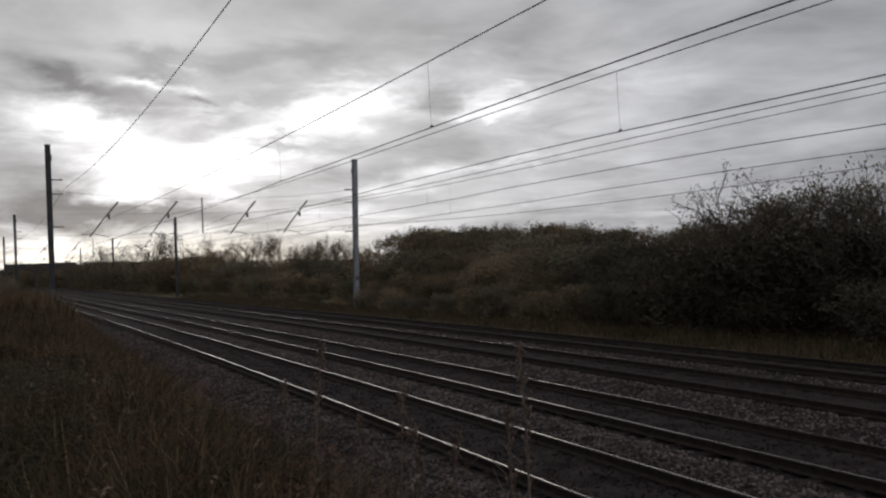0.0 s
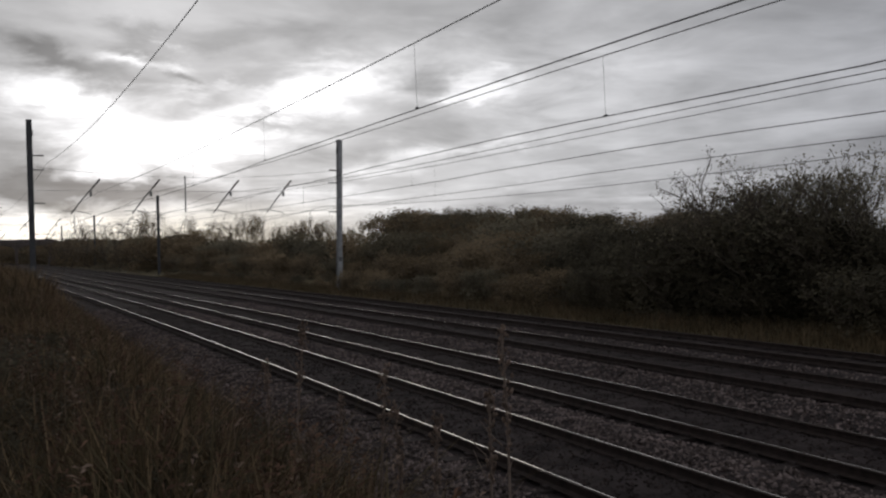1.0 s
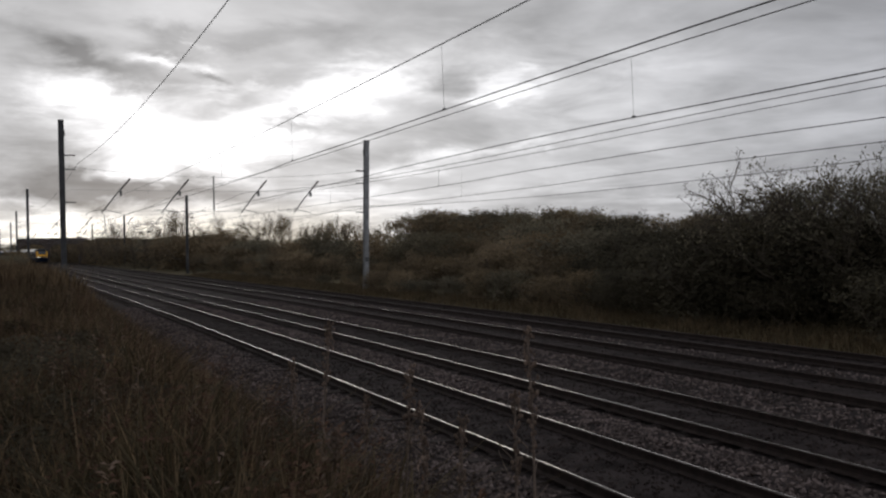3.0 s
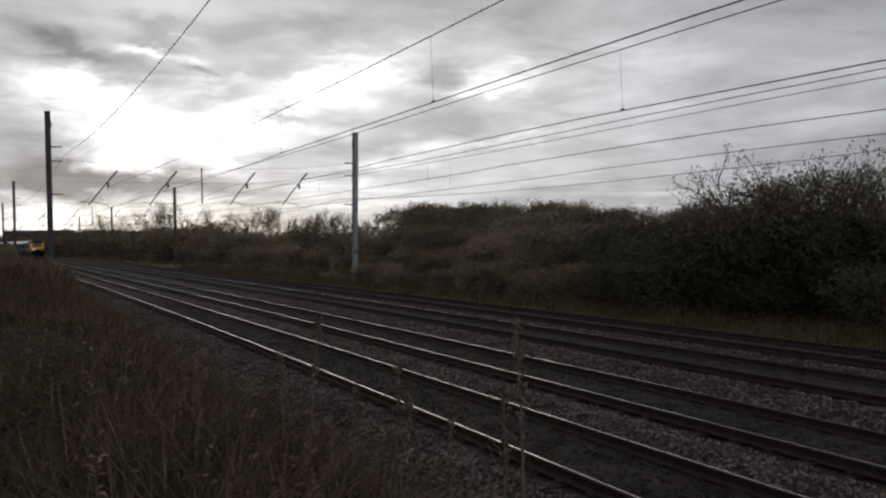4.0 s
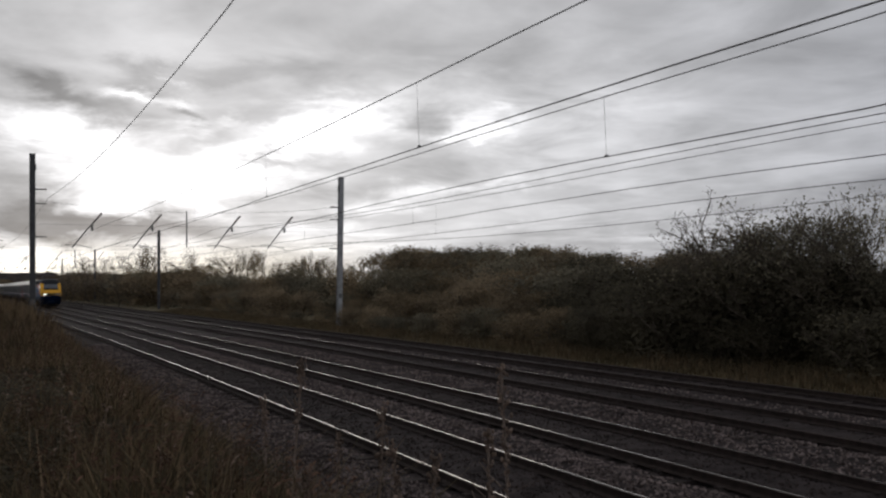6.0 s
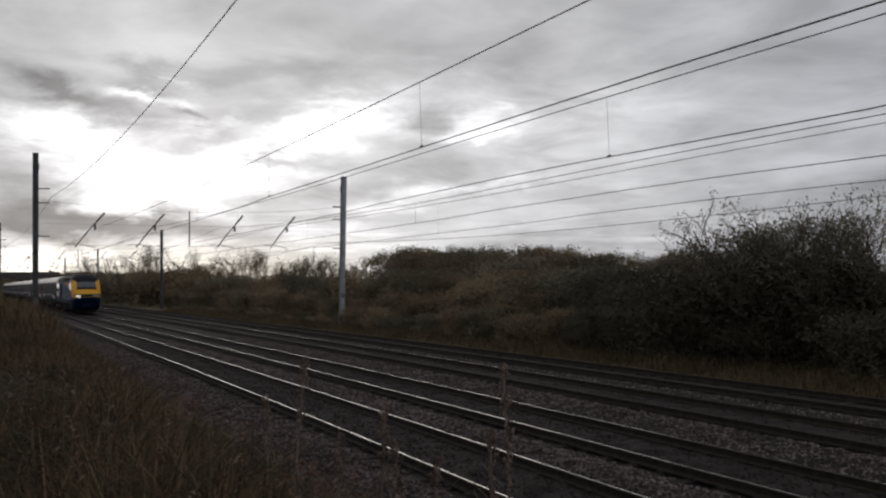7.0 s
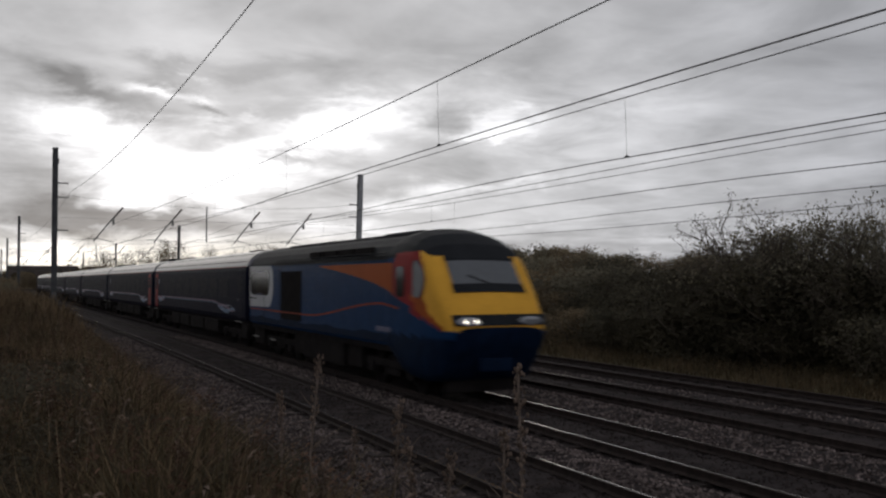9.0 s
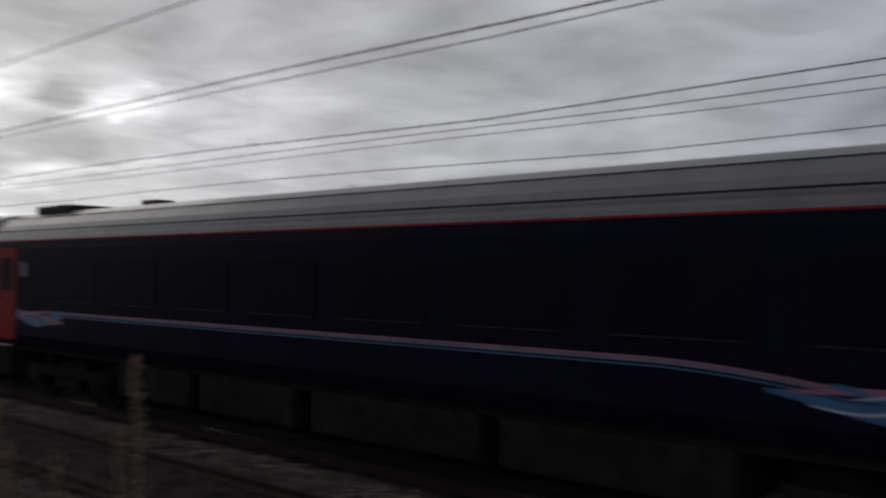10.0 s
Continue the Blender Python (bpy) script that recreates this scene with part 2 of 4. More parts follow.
def on_line(x, y, z=0.0):
    """A point at a lateral offset x from the camera's own line."""
    a = radians(heading(y))
    return Vector((bend(y) + x * math.cos(a), y + x * math.sin(a) * 0.0, z))


TRACKS = [6.47, 9.69, 13.55, 16.95]
RAIL_STEPS = [-60 + 3.0 * i for i in range(54)] + [105 + 12.0 * i for i in range(34)]


# ---- ground ----
def ground_height(x, y):
    """x: lateral offset with the line's bend taken out."""
    if x < 3.9:
        k = min(1.0, max(0.0, (3.9 - x) / 3.2))
        top = 1.12 + 0.10 * math.sin(y * 0.21 + 0.6) + max(0.0, -x - 2) * 0.05
        top *= 1.0 if y < 70 else max(0.35, 1.0 - (y - 70) / 120)
        z = -0.42 + (top + 0.42) * k * k * (3 - 2 * k)
        return z + 0.05 * noise.noise(Vector((x * 0.8, y * 0.8, 0)))
    if x < 18.6:
        return -0.42
    if x < 21.5:
        return -0.42 + 0.10 * (x - 18.6) / 2.9
    return -0.32 + min(2.2, (x - 21.5) * 0.10) + 0.12 * noise.noise(Vector((x * 0.1, y * 0.1, 3)))


def build_ground():
    xs = [-900, -300, -120, -60, -30, -18, -12, -8, -6, -4.5] + [-3.5 + 0.4 * i for i in range(19)] + [4.2, 8, 12, 16, 18.4, 18.8, 19.5, 20.5, 21.5, 23, 26, 30, 36, 44, 60, 90, 150, 300, 900]
    ys = [-600, -250, -120, -70, -40, -25, -15, -10] + [-7 + 1.2 * i for i in range(70)] + [80 + 6 * i for i in range(30)] + [280, 340, 420, 550, 750, 1100, 1800, 3000]
    verts = [(x + bend(y) if abs(x) < 200 else x, y, ground_height(x, y)) for y in ys for x in xs]
    w = len(xs)
    faces = [(j * w + i, j * w + i + 1, (j + 1) * w + i + 1, (j + 1) * w + i) for j in range(len(ys) - 1) for i in range(w - 1)]
    tagged(sheet("ground", verts, faces, M_SOIL, smooth=True), "earth ground with rough grass beside the railway", "ground", kind="structure")


build_ground()


def build_ballast():
    """Ballast bed with a shoulder on either side and a low crown under each track pair."""
    prof = [(3.75, -0.48), (4.25, -0.36), (5.0, -0.19), (5.45, -0.185), (5.66, -0.2), (5.85, -0.148), (7.1, -0.148), (7.28, -0.19), (7.5, -0.18), (8.1, -0.13), (8.65, -0.18), (8.88, -0.2), (9.05, -0.148), (10.3, -0.148), (10.5, -0.19), (10.75, -0.18), (11.4, -0.13), (12.2, -0.11), (12.55, -0.18), (12.74, -0.2), (12.95, -0.148), (14.2, -0.148), (14.36, -0.19), (14.6, -0.18), (15.25, -0.13), (16.1, -0.18), (17.9, -0.17), (18.4, -0.25), (18.95, -0.46)]
    fine = []
    for (xa, za), (xb, zb) in zip(prof, prof[1:]):
        k = max(1, int((xb - xa) / 0.22))
        fine += [(xa + (xb - xa) * i / k, za + (zb - za) * i / k) for i in range(k)]
    fine.append(prof[-1])
    ys = [-60 + 3 * i for i in range(18)] + [-6 + 0.25 * i for i in range(200)] + [44 + 0.5 * i for i in range(120)] + [104 + 3 * i for i in range(20)] + [164 + 15 * i for i in range(30)]
    verts = []
    for y in ys:
        for x, z in fine:
            p = on_line(x, y, z)
            p.z += 0.03 * noise.noise(Vector((p.x * 2.6, p.y * 2.6, 0))) + 0.028 * noise.noise(Vector((p.x * 9, p.y * 9, 4)))
            verts.append(p[:])
    w = len(fine)
    faces = [(j * w + i, j * w + i + 1, (j + 1) * w + i + 1, (j + 1) * w + i) for j in range(len(ys) - 1) for i in range(w - 1)]
    return tagged(sheet("ballast_bed", verts, faces, M_BALLAST, smooth=True), "grey stone ballast bed under four tracks", "ballast", kind="structure")


build_ballast()


def rail_mesh(x):
    """Bullnose head, web and foot swept along the line; the running top is its own material."""
    prof = [(-0.07, -0.15), (0.07, -0.15), (0.07, -0.135), (0.012, -0.11), (0.012, -0.04), (0.034, -0.03), (0.035, -0.012), (0.0095, 0.0), (-0.0095, 0.0), (-0.035, -0.012), (-0.034, -0.03), (-0.012, -0.04), (-0.012, -0.11), (-0.07, -0.135)]
    bm = bmesh.new()
    rings = [[bm.verts.new(on_line(x + a, y, b)) for a, b in prof] for y in RAIL_STEPS]
    n = len(prof)
    for q, w in zip(rings, rings[1:]):
        for k in range(n):
            f = bm.faces.new((q[k], q[(k + 1) % n], w[(k + 1) % n], w[k]))
            f.material_index = 1 if k == 7 else 0
    return bm


def sleeper_mesh():
    bm = bmesh.new()
    box(bm, -1.26, 1.26, -0.14, 0.14, -0.33, -0.165)
    for v in bm.verts:
        if v.co.z > -0.2:
            v.co.y *= 0.75
            v.co.x *= 0.985
    for s in (-1, 1):
        for o in (-0.11, 0.11):
            box(bm, s * 0.7525 + o - 0.035, s * 0.7525 + o + 0.035, -0.05, 0.05, -0.165, -0.125)
    me = bpy.data.meshes.new("sleeper")
    bm.to_mesh(me)
    bm.free()
    me.materials.append(M_SLEEPER)
    return me


def build_tracks():
    me = sleeper_mesh()
    for k, x in enumerate(TRACKS):
        tr = thing(f"track_{k + 1}", ["steel railway track with bright worn rails on concrete sleepers", "main railway track with bright worn rails on sleepers", "railway track with dull rails on far side", "railway track beside the far grass verge"][k], "railway track", kind="structure")
        for s in (-0.7525, 0.7525):
            part("rail", rail_mesh(x + s), [M_RAIL, M_HEAD if k < 2 or (k == 2 and s > 0) else M_DULL], tr)
        far = bmesh.new()
        for i in range(230):
            y = -5.85 + 0.65 * i
            if i < 72:
                o = new("sleeper", me)
                o.parent = tr
                o.matrix_basis = pose(*on_line(x, y, 0.012 * math.sin(i * 2.3 + k)), 0, 0, heading(y))
            else:
                far.from_mesh(me)
                far.verts.ensure_lookup_table()
                m = pose(*on_line(x, y), 0, 0, heading(y))
                for v in far.verts[-len(me.vertices):]:
                    v.co = m @ v.co
        tagged(part("far_sleepers", far, M_SLEEPER, tr), kind="stuff")


build_tracks()


def build_stones(name, seed, count, strips, share, small, large, mat, label):
    """Loose ballast on the bed where the camera is nearest."""
    rng = np.random.default_rng(seed)
    base = np.array([(1, 0, 0), (-1, 0, 0), (0, 1, 0), (0, -1, 0), (0, 0, 1), (0, 0, -1)], float)
    tri = np.array([(0, 2, 4), (2, 1, 4), (1, 3, 4), (3, 0, 4), (2, 0, 5), (1, 2, 5), (3, 1, 5), (0, 3, 5)])
    vs, fs = [], []
    n = 0
    for i in range(count):
        y = 3.5 + 46 * rng.random() ** 1.6
        x = rng.uniform(*strips[rng.choice(len(strips), p=share)])
        z = np.interp(x, [3.75, 4.25, 5.0, 5.5, 5.85, 7.1, 7.4, 8.1, 8.7, 9.05, 10.3, 10.7, 11.4, 12.2, 12.7, 12.95, 14.2, 14.45, 15.25, 16.0], [-0.48, -0.36, -0.19, -0.19, -0.155, -0.155, -0.19, -0.13, -0.19, -0.155, -0.155, -0.19, -0.13, -0.11, -0.19, -0.155, -0.155, -0.19, -0.13, -0.18])
        p = on_line(x, y, float(z))
        zz = p.z + 0.035 * noise.noise(Vector((p.x * 2.6, p.y * 2.6, 0))) + 0.01
        s = rng.uniform(small, large)
        q = base * (s * rng.uniform(0.6, 1.3, (6, 1)))
        a = rng.uniform(0, 6.28)
        c, d = math.cos(a), math.sin(a)
        q = np.stack([q[:, 0] * c - q[:, 1] * d, q[:, 0] * d + q[:, 1] * c, q[:, 2] * 0.8], 1) + rng.normal(0, s * 0.15, (6, 3))
        vs.append(q + (p.x, p.y, zz))
        fs.append(tri + n)
        n += 6
    ob = sheet(name, np.concatenate(vs).tolist(), np.concatenate(fs).tolist(), mat)
    tagged(ob, label, "ballast", kind="stuff")


build_stones("loose_ballast", 4, 48000, [(3.8, 5.5), (7.4, 8.7), (10.65, 12.6), (14.5, 15.9)], [0.42, 0.25, 0.25, 0.08], 0.018, 0.044, M_STONE, "loose angular grey-brown ballast stones between the tracks")
build_stones("dusted_ballast", 5, 15000, [(5.75, 7.2), (8.95, 10.4), (12.85, 14.2)], [0.5, 0.35, 0.15], 0.014, 0.032, M_DUSTED, "dark brake-dusted ballast stones between the rails")


# ---- overhead line ----
MAST_Y = [-6.0, 59.3, 124.0, 189.0, 254.0, 320.0]
LEFT_X, RIGHT_X = 2.66, 21.85


def mast(name, x, y, h, side, lean, steel, label):
    """Broad-flange steel column with its bracket and cross-span fixings; side is the way to the tracks."""
    base = on_line(x, y, -0.45)
    m = thing(name, label, "mast", pose(*base, 0, lean, heading(y)), group="overhead line masts")
    bm = bmesh.new()
    w, d = 0.155, 0.16
    for s in (-1, 1):
        box(bm, -w, w, s * d - 0.012, s * d + 0.012, 0, h)
    box(bm, -0.009, 0.009, -d, d, 0, h)
    part("column", bm, steel, m)
    part("footing", boxed(-0.4, 0.4, -0.4, 0.4, -0.5, 0.12, 0.03), M_SLEEPER, m, "concrete footing block")
    part("cap", boxed(-0.17, 0.17, -0.18, 0.18, h, h + 0.02), M_DARKSTEEL, m)
    for z in (h - 2.1, h - 2.95, h - 4.95):
        bm = bmesh.new()
        box(bm, side * w, side * (w + 0.12), -0.05, 0.05, z - 0.04, z + 0.04)
        tube([(side * (w + 0.1), 0, z), (side * (w + 0.62), 0, z)], 0.035, 0.03, 8, bm)
        part("bracket", bm, M_DARKSTEEL, m)
    for i in range(4):
        part("insulator_disc", cylinder(bmesh.new(), (side * (w + 0.25 + 0.1 * i), 0, h - 2.1), (1, 0, 0), 0.065, 0.03, 10), M_INSUL, m)
    part("sign_plate", boxed(-0.12, 0.12, -d - 0.03, -d - 0.014, 2.2, 2.5), M_DARKSTEEL, m)
    part("earth_lug", boxed(side * w, side * (w + 0.06), 0.05, 0.09, h - 0.95, h - 0.6), M_DARKSTEEL, m)
    return m


def head_span(y):
    """Cross wires between a pair of masts, with a slanted pull-off arm over every track."""
    t = thing("head_span", "cross-span wires carrying slanted registration arms over tracks", "overhead line support", group="head spans")
    a, b = on_line(LEFT_X + 0.3, y, 0), on_line(RIGHT_X - 0.3, y, 0)
    mid = (a + b) / 2
    top = []
    for i in range(17):
        f = i / 16
        p = a.lerp(b, f)
        top.append((p.x, p.y, 7.95 - 0.55 * 4 * f * (1 - f)))
    part("upper_wire", tube(top, 0.008, sides=5), M_WIRE, t)
    for z, nm in ((6.55, "middle_wire"), (5.25, "lower_wire")):
        part(nm, tube([(a.x, a.y, z), (mid.x, mid.y, z - 0.04), (b.x, b.y, z)], 0.007, sides=5), M_WIRE, t)
    for k, x in enumerate(TRACKS):
        p = on_line(x + (-0.5, -0.18, 0.95, 1.05)[k], y, 0)
        arm = part("registration_arm", tube([(p.x - 1.15, p.y, 5.12), (p.x - 0.45, p.y, 6.05), (p.x + 0.55, p.y, 7.25)], 0.035, 0.045, 8), M_DARKSTEEL, t)
        for i in range(5):
            part("insulator_disc", cylinder(bmesh.new(), (p.x + 0.12 + 0.1 * i, p.y, 6.74 + 0.12 * i), (1, 0, 1.2), 0.085, 0.035, 10), M_INSUL, arm)
        part("steady_arm", tube([(p.x - 1.6, p.y, 5.30), (p.x - 0.9, p.y, 5.33), (p.x - 0.05, p.y, 5.12), (p.x, p.y, 5.02)], 0.022, sides=6), M_DARKSTEEL, arm)
        part("clamp", boxed(p.x - 0.06, p.x + 0.06, p.y - 0.05, p.y + 0.05, 6.2, 6.5), M_DARKSTEEL, arm)
    p = on_line((TRACKS[1] + TRACKS[2]) / 2, y, 0)
    part("drop_tube", tube([(p.x, p.y, 5.2), (p.x, p.y, 7.5)], 0.04, sides=8), M_DARKSTEEL, t)


def contact_system(x, mess_near, cont, drop_at):
    """Catenary and contact wire of one track with its droppers."""
    t = thing("overhead_wire", "catenary and contact wire strung above one railway track", "overhead wire", group="overhead wires")
    cat, con = [], []
    ys = [-70 + 3.25 * i for i in range(102)]

    def sag(y):
        f = ((y + 6.0) / 65.15) % 1.0
        return 4 * f * (1 - f)

    def fall(y):
        if x < 8:
            return 0.014 * max(0.0, 9.5 - y) if y > 3 else 0.09
        return 0.018 * max(0.0, 16.0 - y) if y > 8 else max(0.0, 0.012 * (y + 4.0))

    def cat_z(y):
        if y < 26.6:
            return mess_near - fall(y) * 0.5
        return 6.45 - (6.45 - mess_near) * sag(y)

    def con_z(y):
        return cont - fall(y) - (0.04 * sag(y) if y > 26 else 0.0)
    for y in ys:
        zig = 0.10 * math.cos((y + 6) / 65.15 * math.pi)
        cat.append(on_line(x + zig * 0.5, y, cat_z(y)))
        con.append(on_line(x + zig, y, con_z(y)))
    part("catenary_wire", tube(cat, 0.0105, sides=5), M_WIRE, t)
    part("contact_wire", tube(con, 0.0105, sides=5), M_WIRE, t)
    for y in drop_at:
        zig = 0.10 * math.cos((y + 6) / 65.15 * math.pi)
        part("dropper", tube([on_line(x + zig, y, con_z(y)), on_line(x + zig * 0.5, y, cat_z(y))], 0.003, sides=4), M_WIRE, t)
        part("clip", tube([on_line(x + zig, y - 0.04, con_z(y) + 0.02), on_line(x + zig, y + 0.04, con_z(y) + 0.02)], 0.018, sides=6), M_DARKSTEEL, t)


def feeder(x, z0, sag, label):
    t = thing("return_wire", label, "overhead wire", group="return wires")
    pts = []
    for i in range(110):
        y = -70 + 3.6 * i
        f = ((y + 6.0) / 65.15) % 1.0
        pts.append(on_line(x, y, z0 - sag * 4 * f * (1 - f)))
    part("wire", tube(pts, 0.012, sides=5), M_WIRE, t)


def build_overhead():
    for i, y in enumerate(MAST_Y):
        mast("overhead_mast", LEFT_X, y, 11.18, 1, -0.2, M_DARKMAST, "tall dark steel overhead line mast on the bank")
        mast("overhead_mast", RIGHT_X, y + 0.2, 10.54, -1, 1.4 if i == 1 else 0.3, M_STEEL if i < 2 else M_DARKMAST, "tall pale galvanised overhead line mast beside the verge" if i < 2 else "tall dark steel overhead line mast beside the verge")
        if 0 <= i < 5:
            head_span(y)
    drops = [[-12, 14.4, 24, 33, 42, 51], [-14, 13.4, 27, 40, 50], [-13, 30, 42, 52], [-12, 35, 47]]
    for x, m, c, d in zip(TRACKS, (6.22, 6.04, 5.57, 6.05), (5.08, 4.985, 4.91, 4.85), drops):
        contact_system(x, m, c, d + [y + 64 for y in d])
    feeder(3.5, 8.15, 0.7, "bare return wire hung along the trackside masts")
    feeder(20.9, 5.55, 0.75, "bare return wire hung along the far masts")


build_overhead()


# ---- vegetation ----
def blades(name, count, place, height, width, mat, seed, bend_by=0.35):
    """Thin curved grass blades, each two tapering segments; place(rng) gives x, y and a height factor."""
    rng = np.random.default_rng(seed)
    vs = np.zeros((count * 5, 3))
    fs = []
    for i in range(count):
        x, y, k = place(rng)
        p = on_line(x, y, ground_height(x, y) - 0.04)
        h = height * k * rng.uniform(0.55, 1.25)
        a, w = rng.uniform(0, 6.28), width * rng.uniform(0.6, 1.4)
        b = rng.uniform(0.05, bend_by) * h * (1.0 + rng.random() ** 6 * 1.6)
        sway = 0.22 * h * noise.noise(Vector((p.x * 0.6, p.y * 0.6, seed)))
        ux, uy = math.cos(a) * w, math.sin(a) * w
        bx, by = -math.sin(a) * b + sway, math.cos(a) * b + sway * 0.6
        j = i * 5
        vs[j] = (p.x - ux, p.y - uy, p.z)
        vs[j + 1] = (p.x + ux, p.y + uy, p.z)
        vs[j + 2] = (p.x - ux * 0.7 + bx * 0.35, p.y - uy * 0.7 + by * 0.35, p.z + h * 0.6)
        vs[j + 3] = (p.x + ux * 0.7 + bx * 0.35, p.y + uy * 0.7 + by * 0.35, p.z + h * 0.6)
        vs[j + 4] = (p.x + bx, p.y + by, p.z + h)
        fs += [(j, j + 1, j + 3, j + 2), (j + 2, j + 3, j + 4)]
    return sheet(name, vs.tolist(), fs, mat)


def near_bank(rng):
    y = 1.5 + 38 * rng.random() ** 1.7
    x = 3.75 - 6.5 * rng.random() ** 1.15
    k = 0.45 + 0.75 * min(1.0, max(0.0, (3.9 - x) / 1.6)) * (0.72 + 0.75 * noise.noise(Vector((x * 0.9, y * 0.9, 9))))
    return x, y, max(0.25, k)


def far_bank(rng):
    y = 34 + 130 * rng.random() ** 1.5
    x = 3.7 - 9 * rng.random()
    return x, y, 0.5 + 0.8 * min(1.0, (3.9 - x) / 2.2)


def right_verge(rng):
    y = 4 + 110 * rng.random() ** 1.5
    x = 18.7 + 4.0 * rng.random() ** 0.8
    return x, y, 0.45 + 0.55 * min(1.0, (x - 18.5) / 2.0)


def tussocks(rng):
    while True:
        x, y, k = near_bank(rng)
        if noise.noise(Vector((x * 1.1, y * 0.8, 21))) > 0.12:
            return x, y, k


tagged(blades("dry_grass", 46000, near_bank, 0.54, 0.007, M_STRAW, 11, 1.0), "tall dry straw-coloured grass on the trackside bank", "grass", kind="stuff")
tagged(blades("green_grass", 22000, tussocks, 0.56, 0.010, M_CLUMP, 12, 1.1), "dark green grass tussocks among dry stems on bank", "grass", kind="stuff")
tagged(blades("bank_grass", 22000, far_bank, 0.85, 0.022, M_STRAW, 13, 0.6), "long brown grass along the trackside bank", "grass", kind="stuff")
def behind_bank(rng):
    x, y = 3.7 - 13.0 * rng.random(), -16 + 19 * rng.random()
    return x, y, 0.45 + 0.5 * min(1.0, (3.9 - x) / 2.0)


def far_field(rng):
    y = -10 + 190 * rng.random() ** 1.3
    return 34 + 26 * rng.random(), y, 1.0


tagged(blades("path_grass", 16000, behind_bank, 0.45, 0.009, M_STRAW, 15, 0.8), "trampled dry grass on the bank top", "grass", kind="stuff")
tagged(blades("field_grass", 12000, far_field, 0.5, 0.03, M_GREEN, 16, 0.8), "rough pasture grass behind the thicket", "grass", kind="stuff")
tagged(blades("verge_grass", 30000, right_verge, 0.42, 0.014, M_GREEN, 14, 0.8), "short rough grass on the far verge", "grass", kind="stuff")


def herb_stems(name, count, place, low, high, mat, seed):
    """Upright dry herb stems, each a thin three-sided stalk with short side leaves towards its head."""
    rng = np.random.default_rng(seed)
    vs, fs = [], []
    for i in range(count):
        x, y, k = place(rng)
        p = np.array(on_line(x, y, ground_height(x, y) - 0.05)[:])
        h = rng.uniform(low, high) * (0.6 + 0.4 * k)
        tip = p + (rng.normal(0, 0.09) * h, rng.normal(0, 0.09) * h, h)
        n, w = len(vs), 0.0045
        vs += [p + (w, 0, 0), p + (-w * 0.5, w * 0.87, 0), p + (-w * 0.5, -w * 0.87, 0), tip]
        fs += [(n, n + 1, n + 3), (n + 1, n + 2, n + 3), (n + 2, n, n + 3)]
        for q in range(14):
            f = 1.0 - 0.55 * rng.random() ** 1.4
            c = p + (tip - p) * f
            a, l = rng.uniform(0, 6.28), rng.uniform(0.03, 0.085) * (1.25 - f * 0.7)
            e = c + (math.cos(a) * l, math.sin(a) * l, rng.uniform(-0.2, 0.9) * l)
            m = (c + e) / 2 + (-math.sin(a) * l * 0.2, math.cos(a) * l * 0.2, 0.01)
            n = len(vs)
            vs += [c, m, e]
            fs.append((n, n + 1, n + 2))
    return sheet(name, [v.tolist() if hasattr(v, "tolist") else v for v in vs], fs, mat)


def herb_patch(rng):
    while True:
        x, y, k = near_bank(rng)
        if x < 3.2 and noise.noise(Vector((x * 0.7, y * 0.5, 33))) > -0.1:
            return x, y, min(1.0, k)


tagged(herb_stems("bank_herbs", 1500, herb_patch, 0.5, 0.95, M_HERB, 17), "rust-brown dead herb stems standing among bank grass", "plant", kind="stuff")
tagged(herb_stems("seeding_herbs", 220, herb_patch, 0.55, 1.0, M_PLUME, 18), "pale seeding herb stems scattered over the bank", "plant", kind="stuff")


def dead_stalk(x, y, h, seed):
    """A dry stem with side shoots and a ragged plume of seed."""
    rng = random.Random(seed)
    t = thing("dead_stalk", "dry brown stalk with pale ragged seed plume on bank", "plant", pose(*on_line(x, y, ground_height(x, y) - 0.03), 0, 0, rng.uniform(0, 360)), group="dead stalks")
    lean = rng.uniform(-0.06, 0.06)
    stem = [(lean * f * h, 0.04 * math.sin(f * 3 + seed), f * h) for f in (0, 0.25, 0.5, 0.75, 1)]
    part("stem", tube(stem, 0.011, 0.006, 6), M_STALK, t)
    bm = bmesh.new()
    for k in range(5):
        f = rng.uniform(0.3, 0.9)
        a = rng.uniform(0, 6.28)
        b = Vector((lean * f * h, 0, f * h))
        e = b + Vector((math.cos(a), math.sin(a), 1.1)) * rng.uniform(0.06, 0.16)
        tube([b, b.lerp(e, 0.6) - Vector((0, 0, 0.01)), e], 0.004, 0.002, 4, bm)
    tagged(part("side_shoot", bm, M_STALK, t), kind="stuff")
    bm = bmesh.new()
    for k in range(70):
        f = 1.0 - 0.34 * rng.random() ** 1.2
        a, r = rng.uniform(0, 6.28), rng.uniform(0.008, 0.042) * (1.15 - abs(f - 0.88) * 3.0)
        b = Vector((lean * f * h, 0.04 * math.sin(f * 3 + seed), f * h))
        e = b + Vector((math.cos(a) * r, math.sin(a) * r, rng.uniform(-0.01, 0.05)))
        tube([b, e], 0.002, 0.0012, 3, bm)
        bmesh.ops.create_icosphere(bm, subdivisions=1, radius=rng.uniform(0.005, 0.011), matrix=Matrix.Translation(e) @ Matrix.Diagonal((1, 1, 1.7, 1)))
    tagged(part("seed_plume", bm, M_PLUME, t), kind="stuff")


